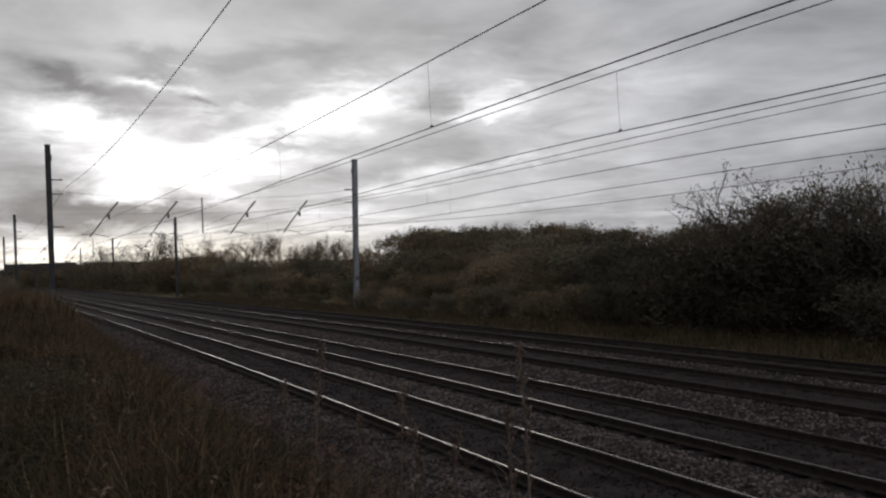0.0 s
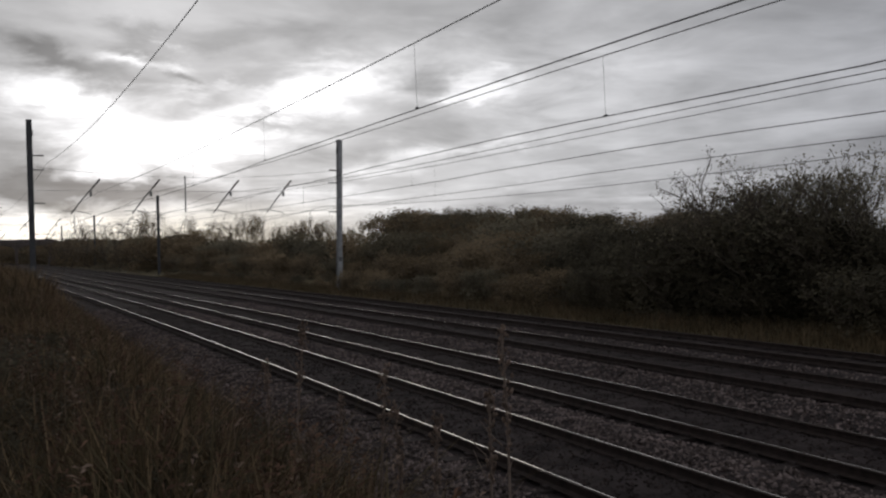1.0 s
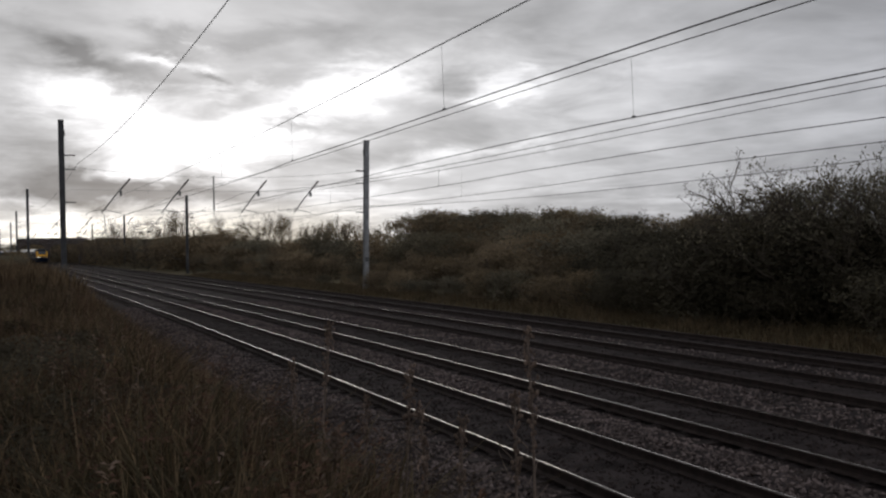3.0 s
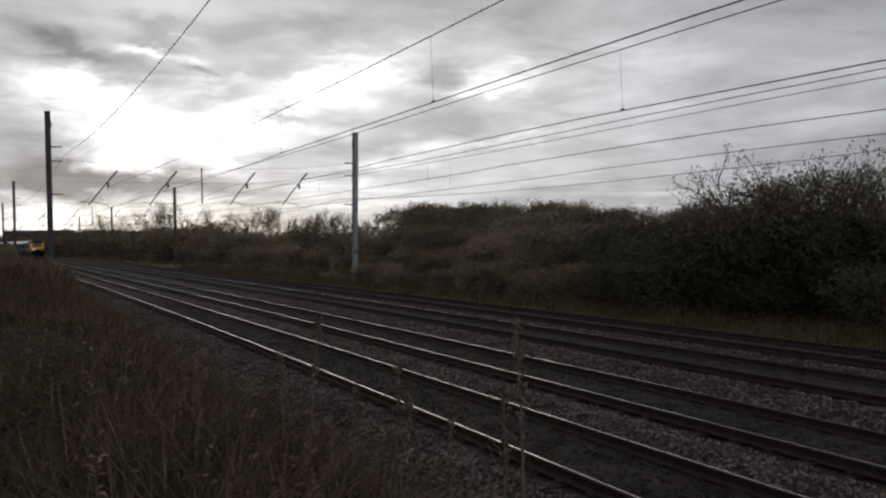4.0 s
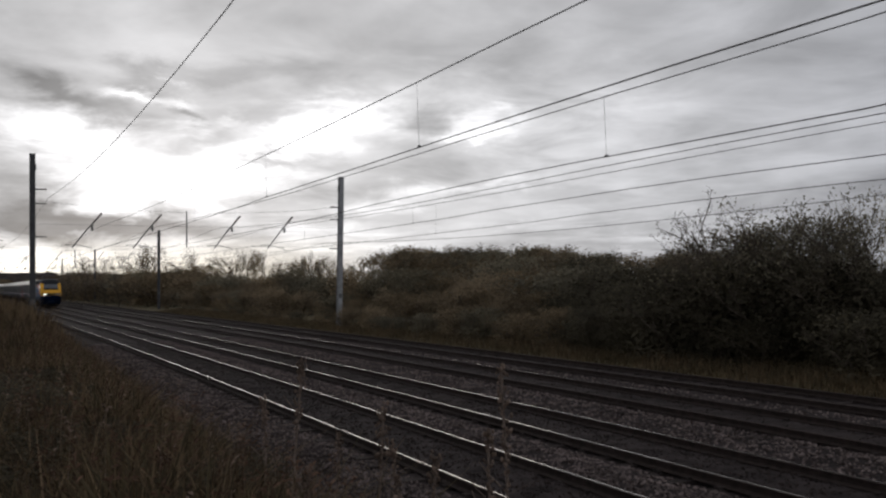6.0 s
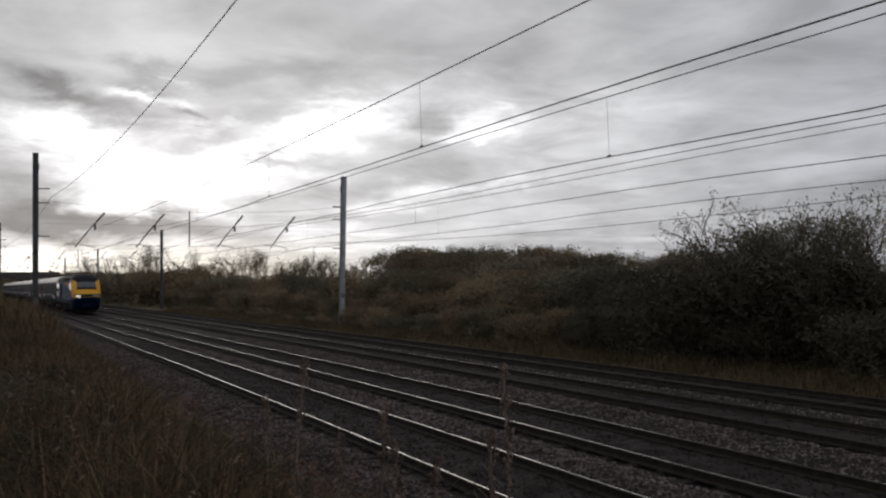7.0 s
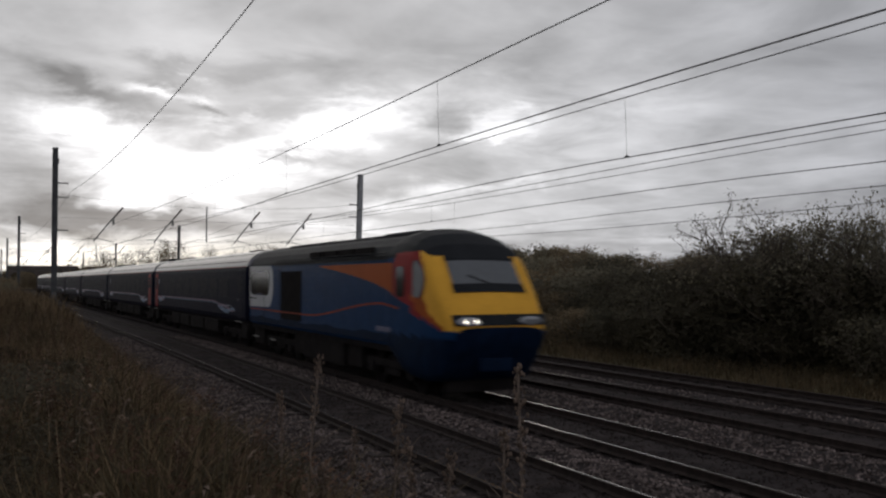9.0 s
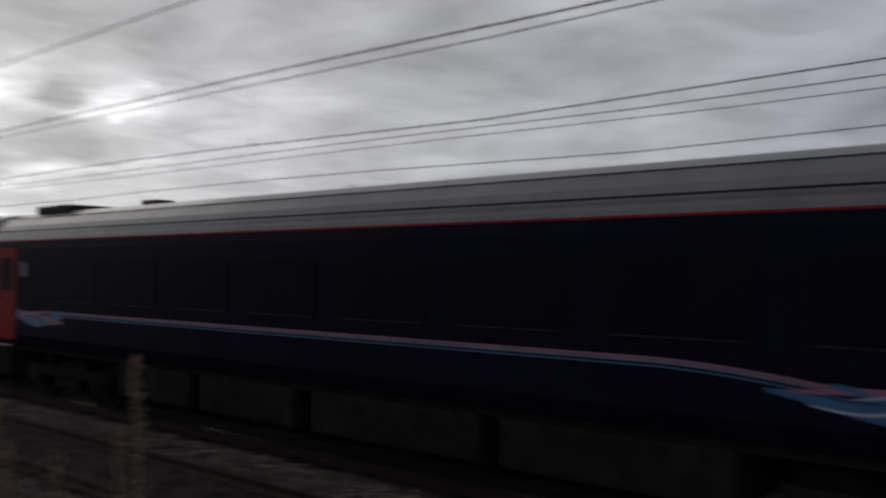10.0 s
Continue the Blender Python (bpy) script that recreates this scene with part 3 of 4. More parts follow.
for i, (az, el, r) in enumerate([(14.0, -6.7, 7.4), (16.1, -4.5, 6.6), (20.8, -7.2, 5.8), (28.9, -5.2, 5.0), (22.2, -9.6, 5.6), (16.6, -11.0, 5.4), (27.5, -9.0, 5.2), (11.5, -10.5, 7.0), (18.6, -9.0, 7.6), (24.6, -10.5, 5.0), (8.5, -10.0, 7.5)]):
    x, y = r * math.sin(radians(az)), r * math.cos(radians(az))
    dead_stalk(x - bend(y), y, EYE + math.tan(radians(el)) * r - ground_height(x, y), i)


def leaf_cloud(bm, rng, centres, per, size, spread, mat=1):
    for c in centres:
        for _ in range(per):
            p = c + Vector((rng.gauss(0, spread), rng.gauss(0, spread), rng.gauss(0, spread * 0.75)))
            a = Vector((rng.gauss(0, 1), rng.gauss(0, 1), rng.gauss(0, 0.7))).normalized()
            b = a.orthogonal().normalized()
            s = size * rng.uniform(0.6, 1.4)
            f = bm.faces.new([bm.verts.new(p - a * s), bm.verts.new(p + b * s * 0.55), bm.verts.new(p + a * s), bm.verts.new(p - b * s * 0.55)])
            f.material_index = mat


def grow(rng, start, way, length, r, depth, limbs, tips, up=0.15, forks=3, wild=0.16):
    """Branching limbs; collects their lines and the tips."""
    pts, p, d = [start.copy()], start.copy(), way.normalized()
    steps = 4
    for i in range(steps):
        d = (d + Vector((rng.gauss(0, wild), rng.gauss(0, wild), up * rng.random() - wild * 0.3))).normalized()
        p = p + d * length / steps
        pts.append(p.copy())
    limbs.append((pts, r, r * 0.5))
    if depth == 0:
        tips.append(p)
        return
    for k in range(forks):
        f = rng.choice((2, 3, 4))
        a = rng.uniform(0, 6.28)
        out = (d + Vector((math.cos(a), math.sin(a), 0.25)) * rng.uniform(0.5, 1.0)).normalized()
        grow(rng, pts[f], out, length * rng.uniform(0.55, 0.8), r * 0.58, depth - 1, limbs, tips, up, forks, wild)


def plant_meshes(name, seed, height, stems, width, depth, forks, per, size, spread, leaf, thick, low_fill=0, up=0.2, wild=0.16):
    """Trunk mesh and crown mesh of one shrub or tree."""
    rng = random.Random(seed)
    limbs, tips = [], []
    for s in range(stems):
        a = s / stems * 6.28 + rng.uniform(-0.5, 0.5)
        o = Vector((math.cos(a), math.sin(a), 0)) * (0.12 * width if stems > 1 else 0)
        grow(rng, o, Vector((math.cos(a) * width * 0.28 / height * 2, math.sin(a) * width * 0.28 / height * 2, 1)), height * rng.uniform(0.42, 0.55), thick, depth, limbs, tips, up, forks, wild)
    wood, main = bmesh.new(), bmesh.new()
    for k, (pts, r0, r1) in enumerate(limbs):
        single = stems == 1 and k == 0
        tube(pts, r0, r1, 7 if single else (5 if r0 > 0.03 else 3), main if single else wood)
    crown = bmesh.new()
    if per:
        leaf_cloud(crown, rng, tips, per, size, spread, 0)
    for _ in range(low_fill):
        a, r, z = rng.uniform(0, 6.28), width * 0.5 * math.sqrt(rng.random()), rng.uniform(0.03, 0.9) * height
        r *= 1.0 - 0.5 * (z / height) ** 2
        leaf_cloud(crown, rng, [Vector((math.cos(a) * r, math.sin(a) * r, z))], 12, size, spread * 0.8, 0)
    tall = max(max((v.co.z for v in bm.verts), default=0.0) for bm in (wood, crown))
    out = []
    for nm, bm, mat in (("trunk", main, M_BARK), ("branchwork", wood, M_TWIG), ("crown", crown, leaf)):
        me = bpy.data.meshes.new(f"{name}_{nm}")
        bm.to_mesh(me)
        bm.free()
        me.materials.append(mat)
        out.append((nm, me))
    return out, tall


def plant(name, kind, x, y, high, wide, label, category, group, spin):
    """One plant of a given height in metres; wide scales its spread against its height."""
    meshes, tall = kind
    s = high / tall
    t = thing(name, label, category, group=group)
    t.matrix_world = pose(*on_line(x, y, ground_height(x, y) - 0.1), 0, 0, spin) @ Matrix.Diagonal((s * wide, s * wide, s, 1))
    for nm, me in meshes:
        if len(me.polygons):
            o = new(nm, me)
            o.parent = t
            if nm != "trunk":
                tagged(o, kind="stuff")
    return t


def build_plants():
    rng = random.Random(21)
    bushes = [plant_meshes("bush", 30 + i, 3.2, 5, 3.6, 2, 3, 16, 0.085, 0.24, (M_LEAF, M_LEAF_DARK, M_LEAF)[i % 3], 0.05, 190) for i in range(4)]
    dark_bushes = [plant_meshes("dark_bush", 40 + i, 3.4, 5, 3.8, 2, 3, 18, 0.085, 0.26, M_LEAF_NEAR, 0.05, 240) for i in range(3)]
    thorn = [plant_meshes("thorn", 50 + i, 5.2, 5, 3.8, 3, 3, 14, 0.06, 0.2, M_LEAF_DARK, 0.075, 170, 0.16, 0.3) for i in range(2)]
    wiry = [plant_meshes("wiry", 55 + i, 5.2, 4, 3.4, 3, 3, 7, 0.045, 0.10, M_LEAF_DARK, 0.075, 8, 0.2, 0.34) for i in range(2)]
    bare = [plant_meshes("bare_tree", 60 + i, 8.0, 1, 3.2, 3, 4, 4, 0.09, 0.34, M_LEAF, 0.11, 0, 0.2, 0.25) for i in range(3)]
    full = [plant_meshes("full_tree", 70 + i, 8.0, 1, 5.0, 3, 3, 26, 0.13, 0.46, (M_LEAF_DARK, M_LEAF)[i], 0.14, 190) for i in range(2)]
    eye = 2.72

    def put(kind, x, y, lift, wide, name, label, cat, group):
        """lift: how far the top stands over eye level, as rise over distance."""
        p = on_line(x, y)
        high = max(0.6, eye + lift * math.hypot(p.x, p.y) - ground_height(x, y))
        plant(name, rng.choice(kind), x, y, high, wide * rng.uniform(0.9, 1.15), label, cat, group, rng.uniform(0, 360))
    bush_args = ("bush", "dense thorn bush with autumn leaves lightened for haze", "bush", "bushes behind the verge")
    dark_args = ("bush", "dense dark-leaved bush behind the verge", "bush", "bushes behind the verge")
    # thicket behind the far verge: staggered rows, rising away from the tracks
    for row, (x0, step, lift) in enumerate(((22.9, 1.9, -0.035), (25.2, 2.3, -0.008), (28.6, 2.8, 0.012), (33.5, 3.4, 0.020))):
        y = 5.0 + row
        while y < 140 + 25 * row:
            p = on_line(x0, y)
            az = math.degrees(math.atan2(p.x, y))
            up = (lift if az < 50 else min(lift, 0.0)) + 0.006
            if az < 24 and row > 1:
                up = 0.014 if row == 2 else 0.017
            # painted haze by bearing: lighter leaves in mid view, darker at the near right
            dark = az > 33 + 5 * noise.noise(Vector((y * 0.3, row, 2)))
            put(dark_bushes if dark else bushes, x0 + rng.uniform(-0.8, 0.8), y, up + rng.uniform(-0.014, 0.009), 1.2, *(dark_args if dark else bush_args))
            y += step * rng.uniform(0.8, 1.2) * (1 if y < 60 else 1.6)
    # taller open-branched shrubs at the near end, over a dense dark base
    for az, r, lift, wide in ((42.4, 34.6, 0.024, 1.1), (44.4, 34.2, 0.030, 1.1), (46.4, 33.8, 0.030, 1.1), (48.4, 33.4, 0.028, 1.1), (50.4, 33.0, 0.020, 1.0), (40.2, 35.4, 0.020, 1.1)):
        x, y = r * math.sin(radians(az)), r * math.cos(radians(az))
        put(dark_bushes, x - bend(y), y, lift, wide, *dark_args)
    for az, r, lift, kind, wide in ((45.4, 35.4, 0.082, thorn, 0.9), (46.6, 35.0, 0.086, thorn, 0.9), (44.3, 35.8, 0.072, thorn, 0.75), (47.8, 34.8, 0.088, thorn, 0.8), (48.9, 34.4, 0.090, thorn, 0.7), (49.7, 34.0, 0.076, thorn, 0.55), (46.0, 36.2, 0.080, thorn, 0.9),
                                    (42.6, 35.2, 0.101, wiry, 0.6), (41.7, 35.6, 0.084, wiry, 0.6), (40.8, 35.9, 0.078, wiry, 0.5), (39.6, 36.5, 0.058, wiry, 0.5), (43.8, 34.9, 0.078, wiry, 0.6), (45.2, 34.6, 0.076, wiry, 0.6), (47.2, 34.2, 0.084, wiry, 0.6), (48.6, 33.8, 0.092, wiry, 0.6), (49.7, 33.4, 0.084, wiry, 0.55)):
        x, y = r * math.sin(radians(az)), r * math.cos(radians(az))
        put(kind, x - bend(y), y, lift, wide, "hawthorn", "open hawthorn shrub with thin half-bare branches", "shrub", "hawthorns by the verge")
    # wood behind the thicket
    for i in range(96):
        y = 50 + i * 0.78 + rng.uniform(-1, 1)
        x = 47 + rng.uniform(-3, 10)
        p = on_line(x, y)
        az = math.degrees(math.atan2(p.x, y))
        if 22.5 < az < 46:
            put(full, x, y, (0.041 if az < 34 else 0.036) + 0.007 * noise.noise(Vector((az * 0.55, 0, 5))) + rng.uniform(-0.010, 0.004), 1.35, "tree", "dark full-crowned tree in the wood beyond", "tree", "wood beyond the thicket")
    # thin bare trees along the far skyline
    for i in range(86):
        y = 128 + 170 * ((i * 0.618) % 1.0)
        az = 2.6 + 20.5 * (i + rng.uniform(-0.4, 0.4)) / 86
        x = y * math.tan(radians(az)) - bend(y)
        dense = i in (18, 19, 47, 58, 59, 63, 72)
        put(full if dense else bare, x, y, 0.044 - 0.0006 * abs(az - 8) + rng.uniform(-0.020, 0.004), 0.6 if dense else 0.75, "skyline_tree", "dark dense tree on the far skyline" if dense else "thin nearly leafless tree on the far skyline", "tree", "far skyline trees")
    # low hedge far off on both sides of the line
    for i in range(44):
        y = 132 + i * 5.5
        put(bushes, 24 + rng.uniform(-1, 4), y, 0.013 + rng.uniform(-0.004, 0.005), 1.6, *bush_args)
    for i in range(30):
        y = 66 + i * 8.0
        put(bushes, -0.8 - rng.uniform(0, 2.5) - i * 0.05, y, -0.004 + rng.uniform(-0.006, 0.004), 1.2, "bush", "low dark bush on the grass bank", "bush", "bushes on the bank")
    for x, y, lift in ((-1.4, 24.0, -0.03), (-2.2, 30.0, -0.02), (-1.2, 38.0, -0.025), (-0.9, 48.0, -0.02), (-1.6, 56.0, -0.012)):
        put(bushes, x, y, lift, 1.2, "bush", "low dark bush on the grass bank", "bush", "bushes on the bank")
    # brambles in the bank grass
    for x, y, high in ((0.1, 10.0, 0.75), (-0.9, 8.2, 0.7), (1.5, 7.2, 0.55), (0.4, 13.5, 0.7), (1.7, 11.0, 0.5), (-0.4, 17.5, 0.7), (0.9, 5.6, 0.5), (-0.3, 6.2, 0.6), (0.2, 4.6, 0.55), (-0.6, 12.2, 0.75), (0.7, 8.6, 0.5), (1.2, 4.4, 0.45), (1.9, 9.0, 0.42), (2.2, 7.6, 0.38), (0.1, 7.4, 0.6), (-0.5, 4.1, 0.55), (0.0, 3.6, 0.5), (-1.0, 5.2, 0.6), (0.5, 3.9, 0.42)):
        plant("bramble", rng.choice(dark_bushes), x, y, high, 1.7, "low green bramble clump in the bank grass", "bramble", "brambles on the bank", rng.uniform(0, 360))
    # brown scrub on the bank, in front of the curve
    for x, y, lift in ((-0.3, 60.0, 0.003), (0.1, 75.0, 0.005), (0.5, 90.0, 0.006), (0.9, 104.0, 0.006), (0.3, 46.0, -0.010), (0.55, 36.0, -0.019), (-0.8, 52.0, 0.001)):
        put(bushes, x, y, lift, 1.0, "bush", "low brown thorn scrub on the grass bank", "bush", "bushes on the bank")
    # wood that closes the view where the line swings away
    for i in range(34):
        y = 405 + rng.uniform(-8, 14)
        az = -3.2 + 6.4 * i / 33
        x = y * math.tan(radians(az)) - bend(y)
        put(full if i % 2 else bushes, x, y, (0.006 if az < -1.2 else 0.012) + rng.uniform(-0.002, 0.001), 1.7, "tree", "dark full-crowned tree in the wood beyond", "tree", "wood past the curve")


build_plants()


def overbridge(y):
    """Low brick road bridge over the four tracks: piers, abutments, arched spans, string course and parapet."""
    t = thing("overbridge", "dark brick road bridge over the railway far off", "bridge", kind="structure")
    top, spring, crown, deep = 6.78, 3.9, 5.25, 7.5
    cut = [TRACKS[0] - 1.6, (TRACKS[1] + TRACKS[2]) / 2 - 0.4, (TRACKS[1] + TRACKS[2]) / 2 + 0.4, TRACKS[3] + 2.4]
    at = bend(y)
    for x0, x1, nm in ((cut[0] - 0.6, cut[0], "abutment"), (cut[1], cut[2], "pier"), (cut[3], cut[3] + 2.0, "abutment")):
        part(nm, boxed(at + x0, at + x1, y, y + deep, -0.6, 5.6, 0.04), M_BRICK, t)
    for x0, x1 in ((cut[0], cut[1]), (cut[2], cut[3])):
        bm = bmesh.new()
        arc = [(at + x0 + (x1 - x0) * i / 16, spring + (crown - spring) * math.sqrt(max(0.0, 1 - (i / 8 - 1) ** 2))) for i in range(17)]
        rows = [[bm.verts.new((x, yy, z)) for x, z in arc] for yy in (y + 0.02, y + deep - 0.02)] + [[bm.verts.new((x, yy, 5.6)) for x, _ in arc] for yy in (y + deep - 0.02, y + 0.02)]
        for q, w in zip(rows, rows[1:] + rows[:1]):
            for i in range(16):
                bm.faces.new((q[i], q[i + 1], w[i + 1], w[i]))
        part("arch", bm, M_BRICK, t)
    left, right = at + cut[0] - 0.6, at + cut[3] + 2.0
    part("deck", boxed(left, right, y + 0.01, y + deep - 0.01, 5.6, 6.0), M_BRICK, t)
    part("string_course", boxed(left - 0.1, right + 0.1, y - 0.09, y + 0.1, 5.78, 5.94, 0.02), M_BRICK, t)
    for yy in (y, y + deep - 0.4):
        part("parapet", boxed(left, right, yy, yy + 0.4, 6.0, top - 0.12), M_BRICK, t)
        part("coping", boxed(left - 0.05, right + 0.05, yy - 0.06, yy + 0.46, top - 0.12, top, 0.03), M_SLEEPER, t)
    bm = bmesh.new()
    end = right + 14
    v = [bm.verts.new(q) for q in ((right, y + 0.4, 6.3), (end, y + 0.4, 2.4), (end, y + 0.4, -0.4), (right, y + 0.4, -0.4), (right, y + 7.0, 6.3), (end, y + 7.0, 2.4), (end, y + 7.0, -0.4), (right, y + 7.0, -0.4))]
    for f in ((0, 1, 2, 3), (5, 4, 7, 6), (4, 5, 1, 0), (1, 5, 6, 2), (4, 0, 3, 7)):
        bm.faces.new([v[k] for k in f])
    part("approach_bank", bm, M_SOIL, t, "grassed approach bank")


overbridge(263.0)


# ---- the train ----
P_BLUE = material("blue_paint", (0.0062, 0.02666, 0.0713), 0.5, vary=0.15, scale=1.5, spec=0.03)
P_NAVY = material("navy_paint", (0.00434, 0.004588, 0.01178), 0.6, vary=0.2, scale=1.5, spec=0.03)
P_PIN = material("orange_red_line_paint", (0.21, 0.0385, 0.0154), 0.5, vary=0.15, scale=1.5, spec=0.03)
P_ORANGE = material("orange_paint", (0.263, 0.0628, 0.0132), 0.5, vary=0.12, scale=1.5, spec=0.03)
P_RED = material("red_paint", (0.1922, 0.01736, 0.01736), 0.5, vary=0.15, scale=1.5, spec=0.03)
P_DOOR = material("dark_red_door_paint", (0.156, 0.013, 0.0156), 0.5, vary=0.15, scale=1.5, spec=0.03)
P_YELLOW = material("yellow_paint", (0.592, 0.303, 0.0386), 0.45, vary=0.1, scale=1.5, spec=0.03)
P_WHITE = material("white_paint", (0.2772, 0.2772, 0.2739), 0.5, vary=0.12, scale=2.0)
P_GREY = material("dark_grey_paint", (0.01125, 0.012, 0.0135), 0.7, vary=0.3, scale=2.0, spec=0.12)
P_ROOF = material("grey_roof_paint", (0.0759, 0.0744, 0.0744), 0.34, vary=0.3, scale=1.2)
P_CANT = material("lilac_grey_cantrail_paint", (0.102, 0.0952, 0.105), 0.34, vary=0.2, scale=1.2)
P_DIRT = material("brake_dust_black", (0.014, 0.0119, 0.0112), 0.9, vary=0.4, scale=3.0, spec=0.03)
P_PINK = material("pink_line_paint", (0.204, 0.072, 0.132), 0.4, vary=0.1, scale=2.0)
P_PALE = material("pale_line_paint", (0.28, 0.28, 0.35), 0.4, vary=0.1, scale=2.0)
P_CYAN = material("cyan_line_paint", (0.0225, 0.08, 0.17), 0.4, vary=0.15, scale=2.0)
P_GLASS = material("dark_window_glass", (0.012, 0.014, 0.016), 0.08, vary=0.1, scale=1.0, spec=0.3)
P_CARGLASS = material("dark_coach_glass", (0.004836, 0.004836, 0.00961), 0.58, vary=0.1, scale=1.0, spec=0.03)
# grey base carries part of the sky's reflection in the windscreen
P_SCREEN = material("windscreen_glass_sky_grey", (0.07, 0.0735, 0.077), 0.12, vary=0.12, scale=1.0, spec=0.5)
P_STRAND = material("faded_line_paint", (0.115, 0.11, 0.15), 0.5, vary=0.2, scale=2.0, spec=0.1)
P_VALANCE = material("dirty_blue_valance", (0.0028, 0.0091, 0.0238), 0.7, vary=0.35, scale=3.0, spec=0.05)
P_LAMP = material("headlamp_glow", (1.0, 0.93, 0.80), 0.3, vary=0.0, emit=3.5)
P_DIMLAMP = material("unlit_lamp_lens", (0.26, 0.26, 0.267), 0.15, vary=0.1)
P_STEP = material("step_edge_paint", (0.25, 0.24, 0.21), 0.6, vary=0.2, scale=4.0)

FULL = [(-1.30, 0.0), (-1.37, 0.07), (-1.37, 0.35), (-1.37, 0.60), (-1.355, 0.70), (-1.318, 0.757), (-1.30, 0.785), (-1.16, 0.872), (-0.92, 0.938), (-0.60, 0.977), (-0.30, 0.995), (0, 1.0)]
BOXY = [(-1.30, 0.0), (-1.37, 0.07), (-1.37, 0.35), (-1.37, 0.62), (-1.365, 0.76), (-1.36, 0.80), (-1.35, 0.85), (-1.29, 0.92), (-1.17, 0.965), (-0.85, 0.99), (-0.45, 0.998), (0, 1.0)]


def section(zb, zt, w, boxy):
    half = [((a[0] * (1 - boxy) + b[0] * boxy) * w / 1.37, zb + (a[1] * (1 - boxy) + b[1] * boxy) * (zt - zb)) for a, b in zip(FULL, BOXY)]
    return half + [(-x, z) for x, z in half[-2::-1]]


def loft(stations, colour_of=None, bm=None, caps=True):
    """Skin through cross-sections (s, [(x, z)...]); colour_of gives a face's material index from its middle."""
    bm = bm or bmesh.new()
    rings = [[bm.verts.new((x, s, z)) for x, z in sec] for s, sec in stations]
    n = len(rings[0])
    for q, w in zip(rings, rings[1:]):
        for k in range(n - 1):
            bm.faces.new((q[k], q[k + 1], w[k + 1], w[k]))
        bm.faces.new((q[n - 1], q[0], w[0], w[n - 1]))
    if caps:
        bm.faces.new(rings[0])
        bm.faces.new(rings[-1][::-1])
    if colour_of:
        for f in bm.faces:
            f.material_index = colour_of(f.calc_center_median())
    return bm


SIDE = 1.376


def decal(name, outline, mat, parent, label="", off=0.0, skin=None):
    """A thin painted or glazed panel on each body side; outline in metres along and up."""
    made = []
    for s in (1, -1):
        bm = bmesh.new()
        xs = [s * ((skin(a, b) if skin else SIDE) + off) for a, b in outline]
        v = [bm.verts.new((x, a, b)) for x, (a, b) in zip(xs, outline)]
        bm.faces.new(v)
        r = [bm.verts.new((x - s * 0.012, a, b)) for x, (a, b) in zip(xs, outline)]
        for i in range(len(v)):
            j = (i + 1) % len(v)
            bm.faces.new((v[i], v[j], r[j], r[i]))
        made.append(part(name, bm, mat, parent, label))
    return made[1]


def rounded(a0, a1, b0, b1, r, seg=5):
    pts = []
    for ca, cb, q in ((a1 - r, b1 - r, 0), (a0 + r, b1 - r, 1), (a0 + r, b0 + r, 2), (a1 - r, b0 + r, 3)):
        for i in range(seg + 1):
            t = (q + i / seg) * math.pi / 2
            pts.append((ca + r * math.cos(t), cb + r * math.sin(t)))
    return pts


def ribbons(name, f_low, f_high, s0, s1, mat, parent, off=0.0, n=40, label=""):
    """A long painted stripe on each side as a strip of quads."""
    for sd in (-1, 1):
        bm = bmesh.new()
        x = sd * (SIDE + off)
        prev = None
        for i in range(n + 1):
            s = s0 + (s1 - s0) * i / n
            pair = (bm.verts.new((x, s, f_low(s))), bm.verts.new((x, s, f_high(s))))
            if prev:
                bm.faces.new((prev[0], pair[0], pair[1], prev[1]))
            prev = pair
        part(name, bm, mat, parent, label)


def bogie(parent, s, power):
    """Two-axle bogie: filler block, bolster, brake rigging, side frames, axle boxes, springs and wheels."""
    # solid block added so the open middle looks as dark as shade
    bm = boxed(-0.66, 0.66, s - 1.7, s + 1.7, 0.24, 1.0, 0.03)
    b = part("bogie", bm, P_DIRT, parent, "dusty black bogie frame")
    part("bolster", boxed(-1.0, 1.0, s - 0.35, s + 0.35, 0.55, 0.85, 0.03), P_DIRT, b)
    r = 0.51 if power else 0.46
    for x in (-1.02, 1.02):
        part("side_frame", boxed(x - 0.09, x + 0.09, s - 1.75, s + 1.75, 0.52, 0.72, 0.03), P_DIRT, b)
        part("brake_rigging", boxed(x - 0.05, x + 0.05, s - 0.5, s + 0.5, 0.33, 0.50, 0.02), P_DIRT, b)
        for o in (-1.3, 1.3):
            part("axle_box", boxed(x - 0.13, x + 0.13, s + o - 0.22, s + o + 0.22, 0.32, 0.66, 0.03), P_DIRT, b)
            part("spring", cylinder(bmesh.new(), (x, s + o * 0.55, 0.84), (0, 0, 1), 0.10, 0.3, 12), P_DIRT, b)
            bm = cylinder(bmesh.new(), (x * 0.745, s + o, r), (1, 0, 0), r, 0.13, 28)
            part("wheel", bm, P_DIRT, b)
    for o in (-1.3, 1.3):
        part("axle", cylinder(bmesh.new(), (0, s + o, r), (1, 0, 0), 0.09, 1.6, 12), P_DIRT, b)


ZC = 3.98   # roof crown height of the power car


